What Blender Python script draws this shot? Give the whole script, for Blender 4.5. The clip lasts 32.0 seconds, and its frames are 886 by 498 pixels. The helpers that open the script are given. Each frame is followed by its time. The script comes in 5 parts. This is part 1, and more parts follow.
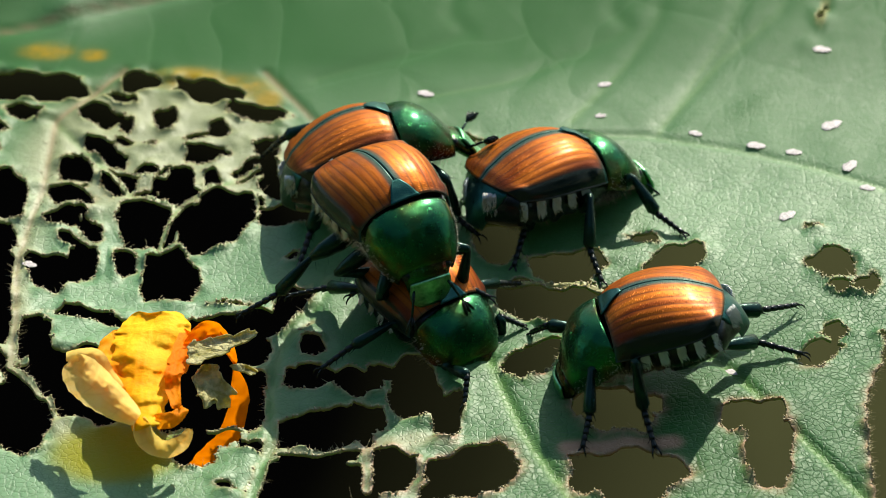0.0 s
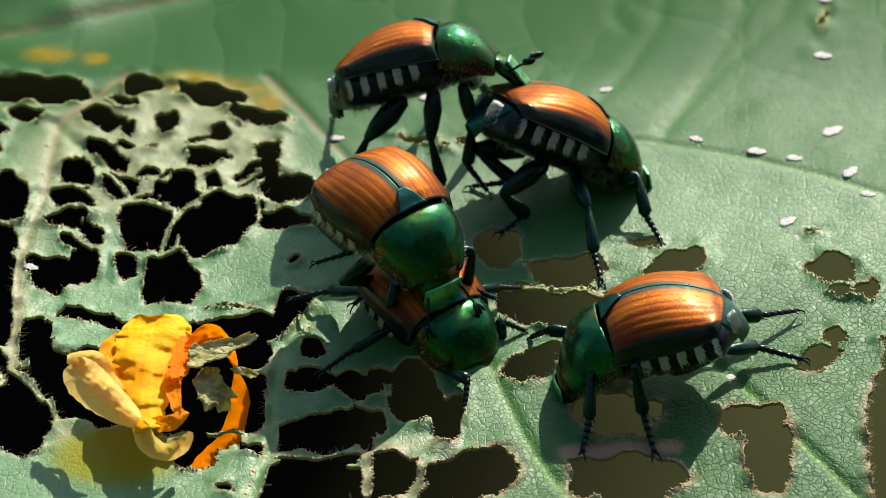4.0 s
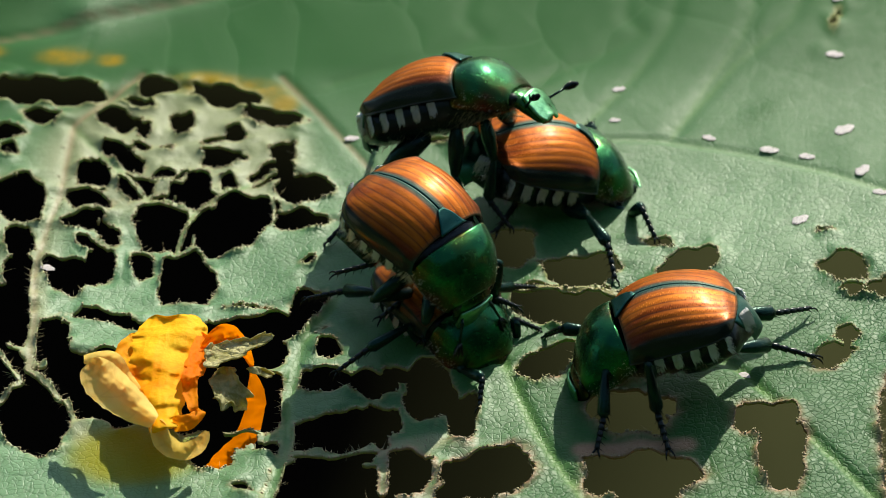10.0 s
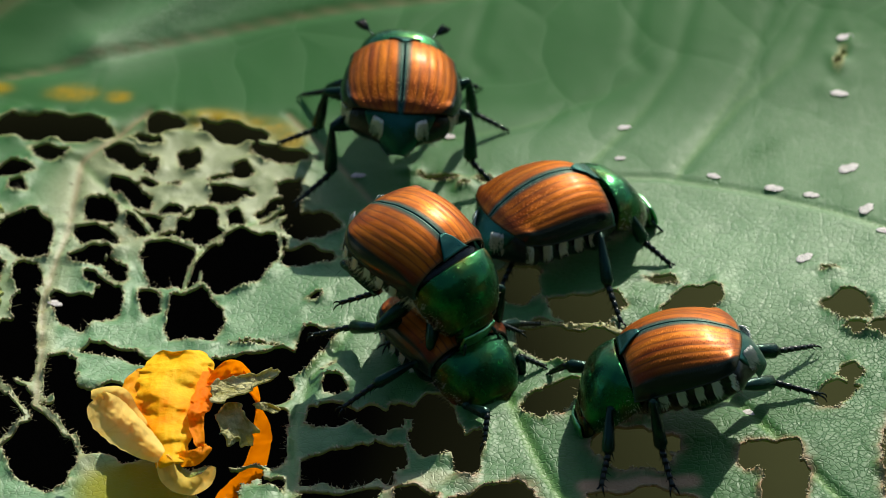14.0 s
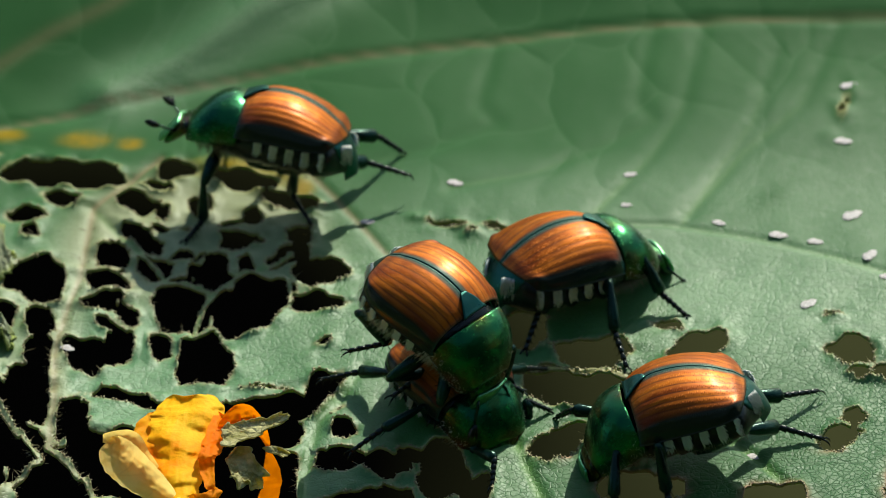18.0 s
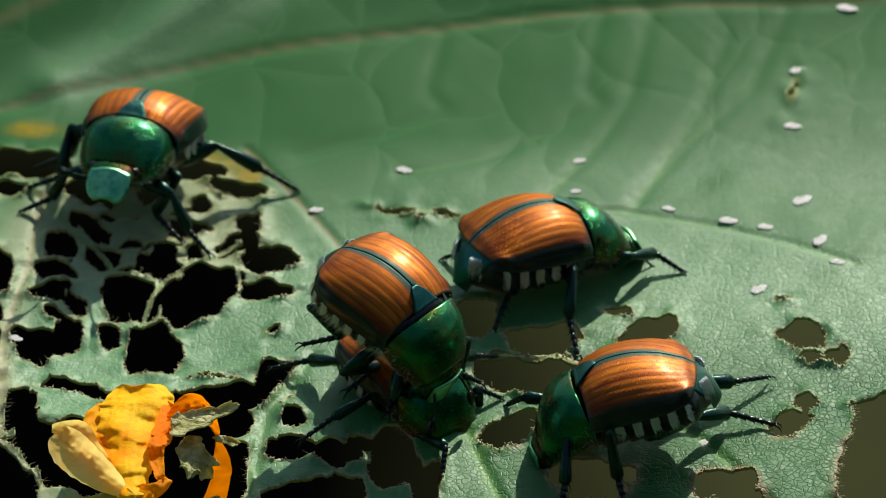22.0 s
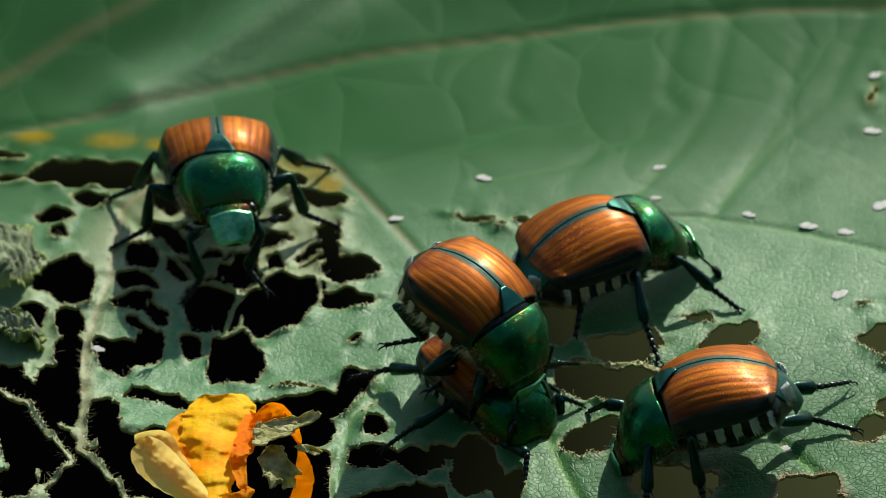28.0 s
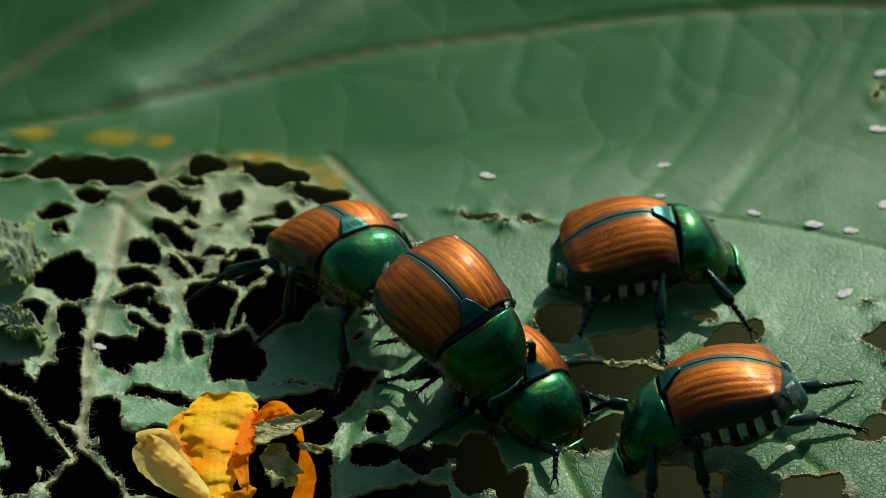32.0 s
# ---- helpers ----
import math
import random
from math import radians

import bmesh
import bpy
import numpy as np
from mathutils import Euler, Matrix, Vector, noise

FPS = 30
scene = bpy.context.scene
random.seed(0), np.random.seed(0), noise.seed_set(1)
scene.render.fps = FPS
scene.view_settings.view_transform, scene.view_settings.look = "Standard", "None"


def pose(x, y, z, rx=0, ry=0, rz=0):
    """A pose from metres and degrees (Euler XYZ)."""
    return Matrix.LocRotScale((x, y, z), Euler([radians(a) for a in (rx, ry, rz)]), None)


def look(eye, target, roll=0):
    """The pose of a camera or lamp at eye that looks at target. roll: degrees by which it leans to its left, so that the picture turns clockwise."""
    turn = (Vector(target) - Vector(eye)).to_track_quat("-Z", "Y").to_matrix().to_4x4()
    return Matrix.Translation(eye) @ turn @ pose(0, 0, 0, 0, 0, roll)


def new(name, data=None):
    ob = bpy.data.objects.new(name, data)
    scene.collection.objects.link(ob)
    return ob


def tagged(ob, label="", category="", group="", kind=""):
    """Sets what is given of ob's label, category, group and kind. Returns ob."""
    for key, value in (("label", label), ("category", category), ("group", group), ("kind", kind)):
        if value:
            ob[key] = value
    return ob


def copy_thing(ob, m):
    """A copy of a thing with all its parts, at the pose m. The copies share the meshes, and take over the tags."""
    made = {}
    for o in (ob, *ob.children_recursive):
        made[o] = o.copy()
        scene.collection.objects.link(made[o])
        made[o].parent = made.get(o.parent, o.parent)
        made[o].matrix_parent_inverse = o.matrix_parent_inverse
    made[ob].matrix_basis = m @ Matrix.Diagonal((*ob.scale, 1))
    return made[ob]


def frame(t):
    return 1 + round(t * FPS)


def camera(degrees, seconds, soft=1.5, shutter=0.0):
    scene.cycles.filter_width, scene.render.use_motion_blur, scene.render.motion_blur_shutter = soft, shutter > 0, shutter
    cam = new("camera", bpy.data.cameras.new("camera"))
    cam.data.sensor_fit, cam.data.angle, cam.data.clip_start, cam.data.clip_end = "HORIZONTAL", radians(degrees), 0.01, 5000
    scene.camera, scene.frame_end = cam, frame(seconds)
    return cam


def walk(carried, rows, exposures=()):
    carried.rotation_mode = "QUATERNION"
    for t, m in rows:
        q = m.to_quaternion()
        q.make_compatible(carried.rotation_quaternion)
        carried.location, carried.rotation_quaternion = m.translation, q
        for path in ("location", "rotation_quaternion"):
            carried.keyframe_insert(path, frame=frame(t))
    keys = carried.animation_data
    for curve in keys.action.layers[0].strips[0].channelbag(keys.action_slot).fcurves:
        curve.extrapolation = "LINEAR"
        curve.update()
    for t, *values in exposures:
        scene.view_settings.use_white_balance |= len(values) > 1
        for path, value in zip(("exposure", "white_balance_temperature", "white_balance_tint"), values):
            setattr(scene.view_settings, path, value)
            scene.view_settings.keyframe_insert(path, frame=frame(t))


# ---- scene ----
cam = camera(12.0, 32.0, soft=0.6)
walk(cam, [
    (0, look((0.00000, -0.16058, 0.11667), (0.00050, 0.00124, -0.00086), -0.11)),
    (0.5, look((0.00000, -0.16075, 0.11679), (0.00043, 0.00114, -0.00064), -0.31)),
    (1, look((0.00000, -0.16047, 0.11659), (0.00036, 0.00143, -0.00084), -0.25)),
    (1.5, look((0.00000, -0.16056, 0.11665), (0.00042, 0.00143, -0.00065), -0.28)),
    (2, look((0.00000, -0.16064, 0.11671), (0.00053, 0.00135, -0.00059), -0.09)),
    (2.5, look((0.00000, -0.16078, 0.11681), (0.00056, 0.00117, -0.00054), 0.28)),
    (3, look((0.00000, -0.16090, 0.11690), (0.00026, 0.00114, -0.00033), -0.05)),
    (3.5, look((0.00000, -0.16082, 0.11684), (0.00043, 0.00113, -0.00052), 0.06)),
    (5.5, look((0.00000, -0.16143, 0.11728), (0.00035, 0.00050, -0.00010), 0.21)),
    (6, look((0.00000, -0.16195, 0.11766), (0.00029, -0.00010, 0.00017), 0.27)),
    (6.5, look((0.00000, -0.16189, 0.11762), (0.00066, -0.00014, -0.00002), 0.22)),
    (7, look((0.00000, -0.16188, 0.11762), (0.00047, -0.00006, 0.00009), 0.29)),
    (7.5, look((0.00000, -0.16167, 0.11746), (0.00043, 0.00023, 0.00003), 0.16)),
    (8, look((0.00000, -0.16172, 0.11749), (0.00013, 0.00009, -0.00006), -0.13)),
    (8.5, look((0.00000, -0.16167, 0.11746), (-0.00007, 0.00011, -0.00012), -0.11)),
    (9, look((0.00000, -0.16180, 0.11756), (-0.00000, 0.00000, -0.00000), -0.00)),
    (9.5, look((0.00000, -0.16165, 0.11745), (-0.00041, 0.00027, 0.00004), -0.32)),
    (10, look((0.00000, -0.16166, 0.11746), (-0.00022, 0.00026, 0.00007), -0.25)),
    (10.5, look((0.00000, -0.16175, 0.11752), (-0.00038, 0.00015, 0.00009), -0.22)),
    (11, look((0.00000, -0.16182, 0.11757), (-0.00027, 0.00006, 0.00013), 0.27)),
    (11.5, look((0.00000, -0.16188, 0.11761), (-0.00059, 0.00007, 0.00027), -0.03)),
    (12, look((0.00000, -0.16171, 0.11749), (-0.00044, 0.00032, 0.00025), 0.08)),
    (12.5, look((0.00000, -0.16191, 0.11764), (-0.00050, 0.00010, 0.00037), 0.10)),
    (13, look((0.00000, -0.16202, 0.11772), (-0.00070, 0.00002, 0.00049), -0.03)),
    (13.5, look((0.00000, -0.16206, 0.11775), (-0.00027, 0.00007, 0.00064), 0.01)),
    (14, look((0.00000, -0.16243, 0.11802), (-0.00049, 0.00051, 0.00205), -0.12)),
    (14.5, look((0.00000, -0.16335, 0.11868), (-0.00054, 0.00091, 0.00460), 0.07)),
    (16.5, look((0.00000, -0.16450, 0.11952), (-0.00102, -0.00028, 0.00536), -0.09)),
    (17, look((0.00000, -0.16439, 0.11943), (-0.00093, -0.00018, 0.00527), -0.09)),
    (17.5, look((0.00000, -0.16425, 0.11933), (-0.00093, -0.00009, 0.00509), -0.13)),
    (18, look((0.00000, -0.16429, 0.11936), (-0.00086, -0.00011, 0.00515), -0.14)),
    (18.5, look((0.00000, -0.16421, 0.11931), (-0.00060, -0.00011, 0.00499), -0.06)),
    (19, look((0.00000, -0.16406, 0.11920), (-0.00041, 0.00004, 0.00487), -0.18)),
    (19.5, look((0.00000, -0.16405, 0.11919), (-0.00010, -0.00002, 0.00477), -0.25)),
    (20, look((0.00000, -0.16398, 0.11914), (0.00003, 0.00009, 0.00476), -0.32)),
    (20.5, look((0.00000, -0.16423, 0.11932), (0.00008, -0.00024, 0.00484), -0.26)),
    (21, look((0.00000, -0.16399, 0.11915), (0.00051, -0.00001, 0.00464), -0.22)),
    (21.5, look((0.00000, -0.16400, 0.11915), (0.00138, -0.00012, 0.00451), -0.05)),
    (22, look((0.00000, -0.16377, 0.11899), (0.00154, 0.00007, 0.00429), 0.00)),
    (22.5, look((0.00000, -0.16377, 0.11899), (0.00126, 0.00017, 0.00444), -0.24)),
    (23, look((0.00000, -0.16375, 0.11897), (0.00040, 0.00020, 0.00444), -0.40)),
    (23.5, look((0.00000, -0.16373, 0.11895), (0.00014, 0.00028, 0.00449), -0.48)),
    (24, look((0.00000, -0.16365, 0.11890), (-0.00000, 0.00028, 0.00433), -0.69)),
    (24.5, look((0.00000, -0.16355, 0.11882), (0.00010, 0.00030, 0.00413), -0.65)),
    (25, look((0.00000, -0.16359, 0.11886), (-0.00020, 0.00031, 0.00425), -0.75)),
    (25.5, look((0.00000, -0.16362, 0.11888), (-0.00058, 0.00026, 0.00424), -0.66)),
    (27.5, look((0.00000, -0.16382, 0.11902), (-0.00214, 0.00015, 0.00453), -0.97)),
    (28, look((0.00000, -0.16392, 0.11909), (-0.00227, 0.00015, 0.00474), -1.19)),
    (28.5, look((0.00000, -0.16363, 0.11888), (-0.00267, 0.00047, 0.00458), -1.29)),
    (29, look((0.00000, -0.16347, 0.11877), (-0.00263, 0.00056, 0.00437), -1.21)),
    (29.5, look((0.00000, -0.16357, 0.11884), (-0.00239, 0.00033, 0.00426), -1.20)),
    (30, look((0.00000, -0.16342, 0.11873), (-0.00264, 0.00060, 0.00431), -1.27)),
    (30.5, look((0.00000, -0.16332, 0.11866), (-0.00251, 0.00071, 0.00425), -1.39)),
    (31, look((0.00000, -0.16331, 0.11865), (-0.00251, 0.00077, 0.00432), -1.31)),
    (31.5, look((0.00000, -0.16311, 0.11850), (-0.00240, 0.00085, 0.00399), -1.14)),
    (32, look((0.00000, -0.16310, 0.11850), (-0.00244, 0.00092, 0.00408), -1.12)),
], exposures=[(0, 0.47, 6600, 4), (6, 0.36, 6600, 3), (13, 0.15, 6550, 1), (17, 0.10, 6450, -2), (26, 0.0, 6350, -5), (29, -0.13, 6300, -8), (32, -0.30, 6250, -10)])

# ---- light ----
cam.data.dof.use_dof = True
cam.data.dof.focus_distance = 0.1905
cam.data.dof.aperture_fstop = 105.0

SUN_AZ, SUN_EL = radians(21), radians(36)
SUN_DIR = Vector((math.sin(SUN_AZ) * math.cos(SUN_EL), math.cos(SUN_AZ) * math.cos(SUN_EL), math.sin(SUN_EL)))
world = bpy.data.worlds.new("world")
scene.world = world
world.use_nodes = True
wn = world.node_tree.nodes
sky = wn.new("ShaderNodeTexSky")
sky.sky_type = "NISHITA"
sky.sun_disc = False
sky.sun_elevation, sky.sun_rotation = SUN_EL, SUN_AZ
world.node_tree.links.new(sky.outputs[0], wn["Background"].inputs[0])
wn["Background"].inputs[1].default_value = 0.13
sun = new("sun", bpy.data.lights.new("sun", "SUN"))
sun.data.energy, sun.data.angle, sun.data.color = 5.0, radians(0.53), (1.0, 0.93, 0.80)
sun.matrix_world = look(SUN_DIR, (0, 0, 0))

MM = 0.001


# ---- materials ----
class Mat:
    """A small wrapper for a node material round one Principled shader."""

    def __init__(self, name, color=(0.5, 0.5, 0.5), rough=0.5, metal=0.0, spec=0.5, coat=0.0, coat_rough=0.1, sheen=0.0):
        self.m = bpy.data.materials.new(name)
        self.m.use_nodes = True
        self.t = self.m.node_tree
        self.b = self.t.nodes["Principled BSDF"]
        self.put("Base Color", (*color, 1))
        self.put("Roughness", rough)
        self.put("Metallic", metal)
        self.put("Specular IOR Level", spec)
        self.put("Coat Weight", coat)
        self.put("Coat Roughness", coat_rough)
        self.put("Sheen Weight", sheen)
        self.coords = self.node("ShaderNodeTexCoord").outputs["Object"]

    def put(self, key, value):
        self.b.inputs[key].default_value = value

    def node(self, kind, **inputs):
        n = self.t.nodes.new(kind)
        for key, value in inputs.items():
            self.feed(n.inputs[key.replace("_", " ")], value)
        return n

    def feed(self, socket, value):
        if isinstance(value, bpy.types.NodeSocket):
            self.t.links.new(value, socket)
        elif isinstance(value, tuple) and len(value) == 3 and socket.type == "RGBA":
            socket.default_value = (*value, 1)
        else:
            socket.default_value = value

    def noise(self, scale, detail=4.0, rough=0.55, vector=None):
        return self.node("ShaderNodeTexNoise", Vector=vector or self.coords, Scale=scale, Detail=detail, Roughness=rough).outputs[0]

    def cells(self, scale, feature="DISTANCE_TO_EDGE", vector=None):
        n = self.node("ShaderNodeTexVoronoi", Vector=vector or self.coords, Scale=scale)
        n.feature = feature
        return n.outputs["Distance"]

    def ramp(self, fac, *stops):
        n = self.node("ShaderNodeValToRGB", Fac=fac)
        while len(n.color_ramp.elements) < len(stops):
            n.color_ramp.elements.new(0.5)
        for el, (at, col) in zip(n.color_ramp.elements, stops):
            el.position = at
            el.color = (*col, 1) if isinstance(col, tuple) else (col, col, col, 1)
        return n.outputs[0]

    def mix(self, fac, a, b, blend="MIX"):
        n = self.t.nodes.new("ShaderNodeMix")
        n.data_type, n.blend_type = "RGBA", blend
        self.feed(n.inputs[0], fac)
        self.feed(n.inputs[6], a)
        self.feed(n.inputs[7], b)
        return n.outputs[2]

    def math(self, op, a, b=0.0):
        n = self.t.nodes.new("ShaderNodeMath")
        n.operation = op
        self.feed(n.inputs[0], a)
        self.feed(n.inputs[1], b)
        return n.outputs[0]

    def attr(self, name):
        n = self.t.nodes.new("ShaderNodeAttribute")
        n.attribute_name = name
        return n.outputs["Fac"]

    def random(self):
        return self.node("ShaderNodeObjectInfo").outputs["Random"]

    def bump(self, height, distance, strength=1.0, normal=None):
        n = self.node("ShaderNodeBump", Height=height, Distance=distance, Strength=strength)
        if normal:
            self.t.links.new(normal, n.inputs["Normal"])
        return n.outputs[0]

    def link(self, key, socket):
        self.t.links.new(socket, self.b.inputs[key])
        return self

    def see_through(self, color, amount):
        """Adds light that passes through a thin sheet."""
        tr = self.node("ShaderNodeBsdfTranslucent", Color=color)
        mx = self.node("ShaderNodeMixShader", Fac=amount)
        self.t.links.new(self.b.outputs[0], mx.inputs[1])
        self.t.links.new(tr.outputs[0], mx.inputs[2])
        self.t.links.new(mx.outputs[0], self.t.nodes["Material Output"].inputs["Surface"])
        return self


def leaf_material():
    m = Mat("leaf", rough=0.5, spec=0.5)
    broad = m.noise(140.0, 3.0)
    fine = m.noise(1800.0, 4.0)
    green = m.mix(broad, (0.050, 0.180, 0.042), (0.078, 0.225, 0.062))
    # the sun's pale sheen on the leaf is partly painted into the base green
    green = m.mix(m.attr("sun_sheen"), green, m.mix(broad, (0.120, 0.285, 0.105), (0.175, 0.355, 0.155)))
    green = m.mix(m.ramp(fine, (0.35, 0.0), (0.75, 0.25)), green, (0.10, 0.235, 0.075))
    green = m.mix(m.attr("lush"), green, m.mix(broad, (0.028, 0.128, 0.024), (0.044, 0.170, 0.036)))
    warp = m.node("ShaderNodeVectorMath", Vector=m.coords)
    warp.operation = "MULTIPLY_ADD"
    m.t.links.new(m.node("ShaderNodeTexNoise", Vector=m.coords, Scale=1300.0, Detail=2.0).outputs["Color"], warp.inputs[0])
    warp.inputs[1].default_value = (0.00026, 0.00026, 0.00026)
    m.t.links.new(m.coords, warp.inputs[2])
    cell = m.cells(3300.0, vector=warp.outputs[0])
    net = m.cells(820.0, vector=warp.outputs[0])
    clear = m.math("SUBTRACT", 1.0, m.attr("far"))
    slow = m.node("ShaderNodeVectorMath", Vector=m.coords)
    slow.operation = "MULTIPLY_ADD"
    m.t.links.new(m.node("ShaderNodeTexNoise", Vector=m.coords, Scale=170.0, Detail=1.0).outputs["Color"], slow.inputs[0])
    slow.inputs[1].default_value = (0.004, 0.004, 0.004)
    m.t.links.new(m.coords, slow.inputs[2])
    quilt = m.cells(215.0, vector=m.node("ShaderNodeMapping", Vector=slow.outputs[0], Rotation=(0.0, 0.0, 0.5), Scale=(1.0, 0.62, 1.0)).outputs[0])
    joint = m.math("MULTIPLY", m.ramp(cell, (0.0, 1.0), (0.12, 0.0)), clear)
    green = m.mix(m.math("MULTIPLY", joint, m.math("ADD", 0.30, m.math("MULTIPLY", m.attr("lush"), 0.20))), green, (0.018, 0.070, 0.017))
    joint = m.math("MULTIPLY", m.ramp(net, (0.0, 1.0), (0.045, 0.0)), clear)
    green = m.mix(m.math("MULTIPLY", joint, 0.45), green, (0.035, 0.12, 0.03))
    fresh = m.ramp(m.noise(260.0, 2.0), (0.66, 0.0), (0.74, 0.7))
    green = m.mix(fresh, green, (0.07, 0.22, 0.03))
    # shade on the far leaf, turned from the sun, is put into its green
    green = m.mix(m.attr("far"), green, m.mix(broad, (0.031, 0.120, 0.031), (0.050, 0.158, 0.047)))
    net_line = m.math("MULTIPLY", m.ramp(quilt, (0.0, 1.0), (0.022, 0.0)), m.math("MULTIPLY", m.attr("far"), 0.45))
    green = m.mix(net_line, green, (0.085, 0.205, 0.075))
    pale = m.mix(fine, (0.29, 0.30, 0.14), (0.43, 0.43, 0.25))
    green = m.mix(m.attr("lace"), green, pale)
    green = m.mix(m.math("MULTIPLY", m.attr("ochre"), m.ramp(m.noise(260.0, 5.0, 0.6), (0.36, 0.0), (0.52, 1.0))), green, (0.38, 0.25, 0.004))
    green = m.mix(m.attr("sere"), green, (0.30, 0.29, 0.008))
    green = m.mix(m.math("MULTIPLY", m.attr("vein"), m.math("SUBTRACT", 0.85, m.math("MULTIPLY", m.attr("far"), 0.85))), green, (0.17, 0.33, 0.08))
    green = m.mix(m.attr("tan"), green, m.mix(fine, (0.40, 0.20, 0.12), (0.55, 0.34, 0.21)))
    dry = m.mix(m.noise(900.0), (0.40, 0.47, 0.18), (0.46, 0.33, 0.17))
    green = m.mix(m.attr("rim"), green, dry)
    m.link("Base Color", green)
    m.link("Roughness", m.ramp(fine, (0.2, 0.46), (0.8, 0.60)))
    flat = m.math("SUBTRACT", 1.0, m.math("MULTIPLY", m.attr("far"), 0.9))
    m.link("Specular IOR Level", m.math("MULTIPLY", m.math("MULTIPLY", flat, m.math("SUBTRACT", 0.74, m.math("MULTIPLY", m.attr("lush"), 0.34))), m.math("SUBTRACT", 1.0, m.math("MULTIPLY", m.attr("sere"), 0.8))))
    relief = m.math("ADD", m.math("MULTIPLY", m.math("ADD", m.math("MULTIPLY", m.ramp(cell, (0.0, 0.0), (0.11, 1.0)), 0.5), m.ramp(net, (0.0, 0.0), (0.08, 0.35))), flat), m.math("ADD", m.math("MULTIPLY", fine, 0.35), m.math("MULTIPLY", m.noise(7000.0, 3.0), 0.2)))
    panel = m.bump(m.math("MULTIPLY", m.ramp(quilt, (0.0, 0.0), (0.12, 0.5), (0.35, 1.0)), m.attr("far")), 0.00012, 0.36)
    m.link("Normal", m.bump(m.math("MULTIPLY", relief, m.math("ADD", 1.0, m.math("MULTIPLY", m.attr("lush"), 1.6))), 0.00007, 0.33, panel))
    return m.see_through((0.14, 0.46, 0.03), 0.25).m


def strand_material():
    m = Mat("dry_vein", rough=0.6)
    m.link("Base Color", m.mix(m.noise(1200.0), (0.30, 0.29, 0.13), (0.40, 0.30, 0.19)))
    m.link("Normal", m.bump(m.noise(3000.0), 0.0001, 0.6))
    return m.m


def elytra_material():
    m = Mat("elytra", rough=0.36, metal=0.55, spec=0.22, coat=0.08, coat_rough=0.30)
    m.put("Specular Tint", (1.0, 0.76, 0.40, 1))
    streak = m.noise(700.0, 5.0, 0.6, m.node("ShaderNodeMapping", Vector=m.coords, Scale=(0.16, 2.0, 1.0)).outputs[0])
    amber = m.mix(m.ramp(streak, (0.35, 0.0), (0.65, 1.0)), (0.27, 0.046, 0.002), (0.56, 0.152, 0.006))
    amber = m.mix(m.math("MULTIPLY", m.attr("stria"), m.ramp(streak, (0.3, 0.95), (0.7, 0.5))), amber, (0.060, 0.014, 0.006))
    smoke = m.ramp(m.noise(420.0, 4.0), (0.46, 0.0), (0.72, 0.65))
    amber = m.mix(smoke, amber, (0.13, 0.030, 0.012))
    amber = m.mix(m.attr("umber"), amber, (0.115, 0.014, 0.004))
    color = m.mix(m.attr("rim"), amber, (0.004, 0.012, 0.011))
    color = m.mix(m.attr("seam"), color, (0.010, 0.062, 0.060))
    m.link("Base Color", color)
    m.link("Metallic", m.math("MULTIPLY", m.math("SUBTRACT", 1.0, m.attr("rim")), 0.48))
    m.link("Specular IOR Level", m.math("ADD", 0.22, m.math("MULTIPLY", m.attr("rim"), 0.10)))
    rows = m.node("ShaderNodeCombineXYZ", X=m.math("MULTIPLY", m.attr("au"), 62.0), Y=m.math("MULTIPLY", m.attr("av"), 11.0)).outputs[0]
    pit = m.node("ShaderNodeTexVoronoi", Vector=rows, Scale=1.0, Randomness=0.55)
    pit.voronoi_dimensions = "2D"
    dot = m.ramp(pit.outputs["Distance"], (0.05, 0.0), (0.22, 1.0))
    grain = m.math("ADD", m.math("MULTIPLY", m.noise(5500.0, 4.0), 0.5), m.math("MULTIPLY", m.noise(1500.0, 3.0), 0.5))
    h = m.math("ADD", m.math("MULTIPLY", dot, 0.9), m.math("MULTIPLY", grain, 0.6))
    m.link("Normal", m.bump(h, 0.00003, 0.5))
    rough = m.ramp(m.noise(1700.0, 5.0), (0.3, 0.44), (0.75, 0.64))
    m.link("Roughness", m.mix(m.attr("rim"), rough, (0.20, 0.20, 0.20)))
    m.link("Coat Weight", m.math("SUBTRACT", 0.14, m.math("MULTIPLY", m.attr("rim"), 0.04)))
    return m.m


def green_material(name="green_cuticle", gain=1.0, last=(0.110, 0.028, 0.014)):
    m = Mat(name, rough=0.3, metal=0.92, spec=0.6)
    tint = m.noise(360.0, 3.0)
    color = m.ramp(tint, (0.30, (0.003, 0.052, 0.030)), (0.44, (0.020, 0.130, 0.042)), (0.55, (0.038, 0.096, 0.022)), (0.68, last))
    m.link("Base Color", m.mix(1.0, color, (gain, gain, gain), "MULTIPLY"))
    pits = m.cells(13000.0, "F1")
    m.link("Normal", m.bump(m.math("ADD", m.ramp(pits, (0.0, 0.0), (0.4, 1.0)), m.math("MULTIPLY", m.noise(1400.0, 3.0), 0.9)), 0.00003, 0.42))
    m.link("Roughness", m.ramp(m.noise(3000.0), (0.3, 0.17), (0.7, 0.30)))
    return m.m


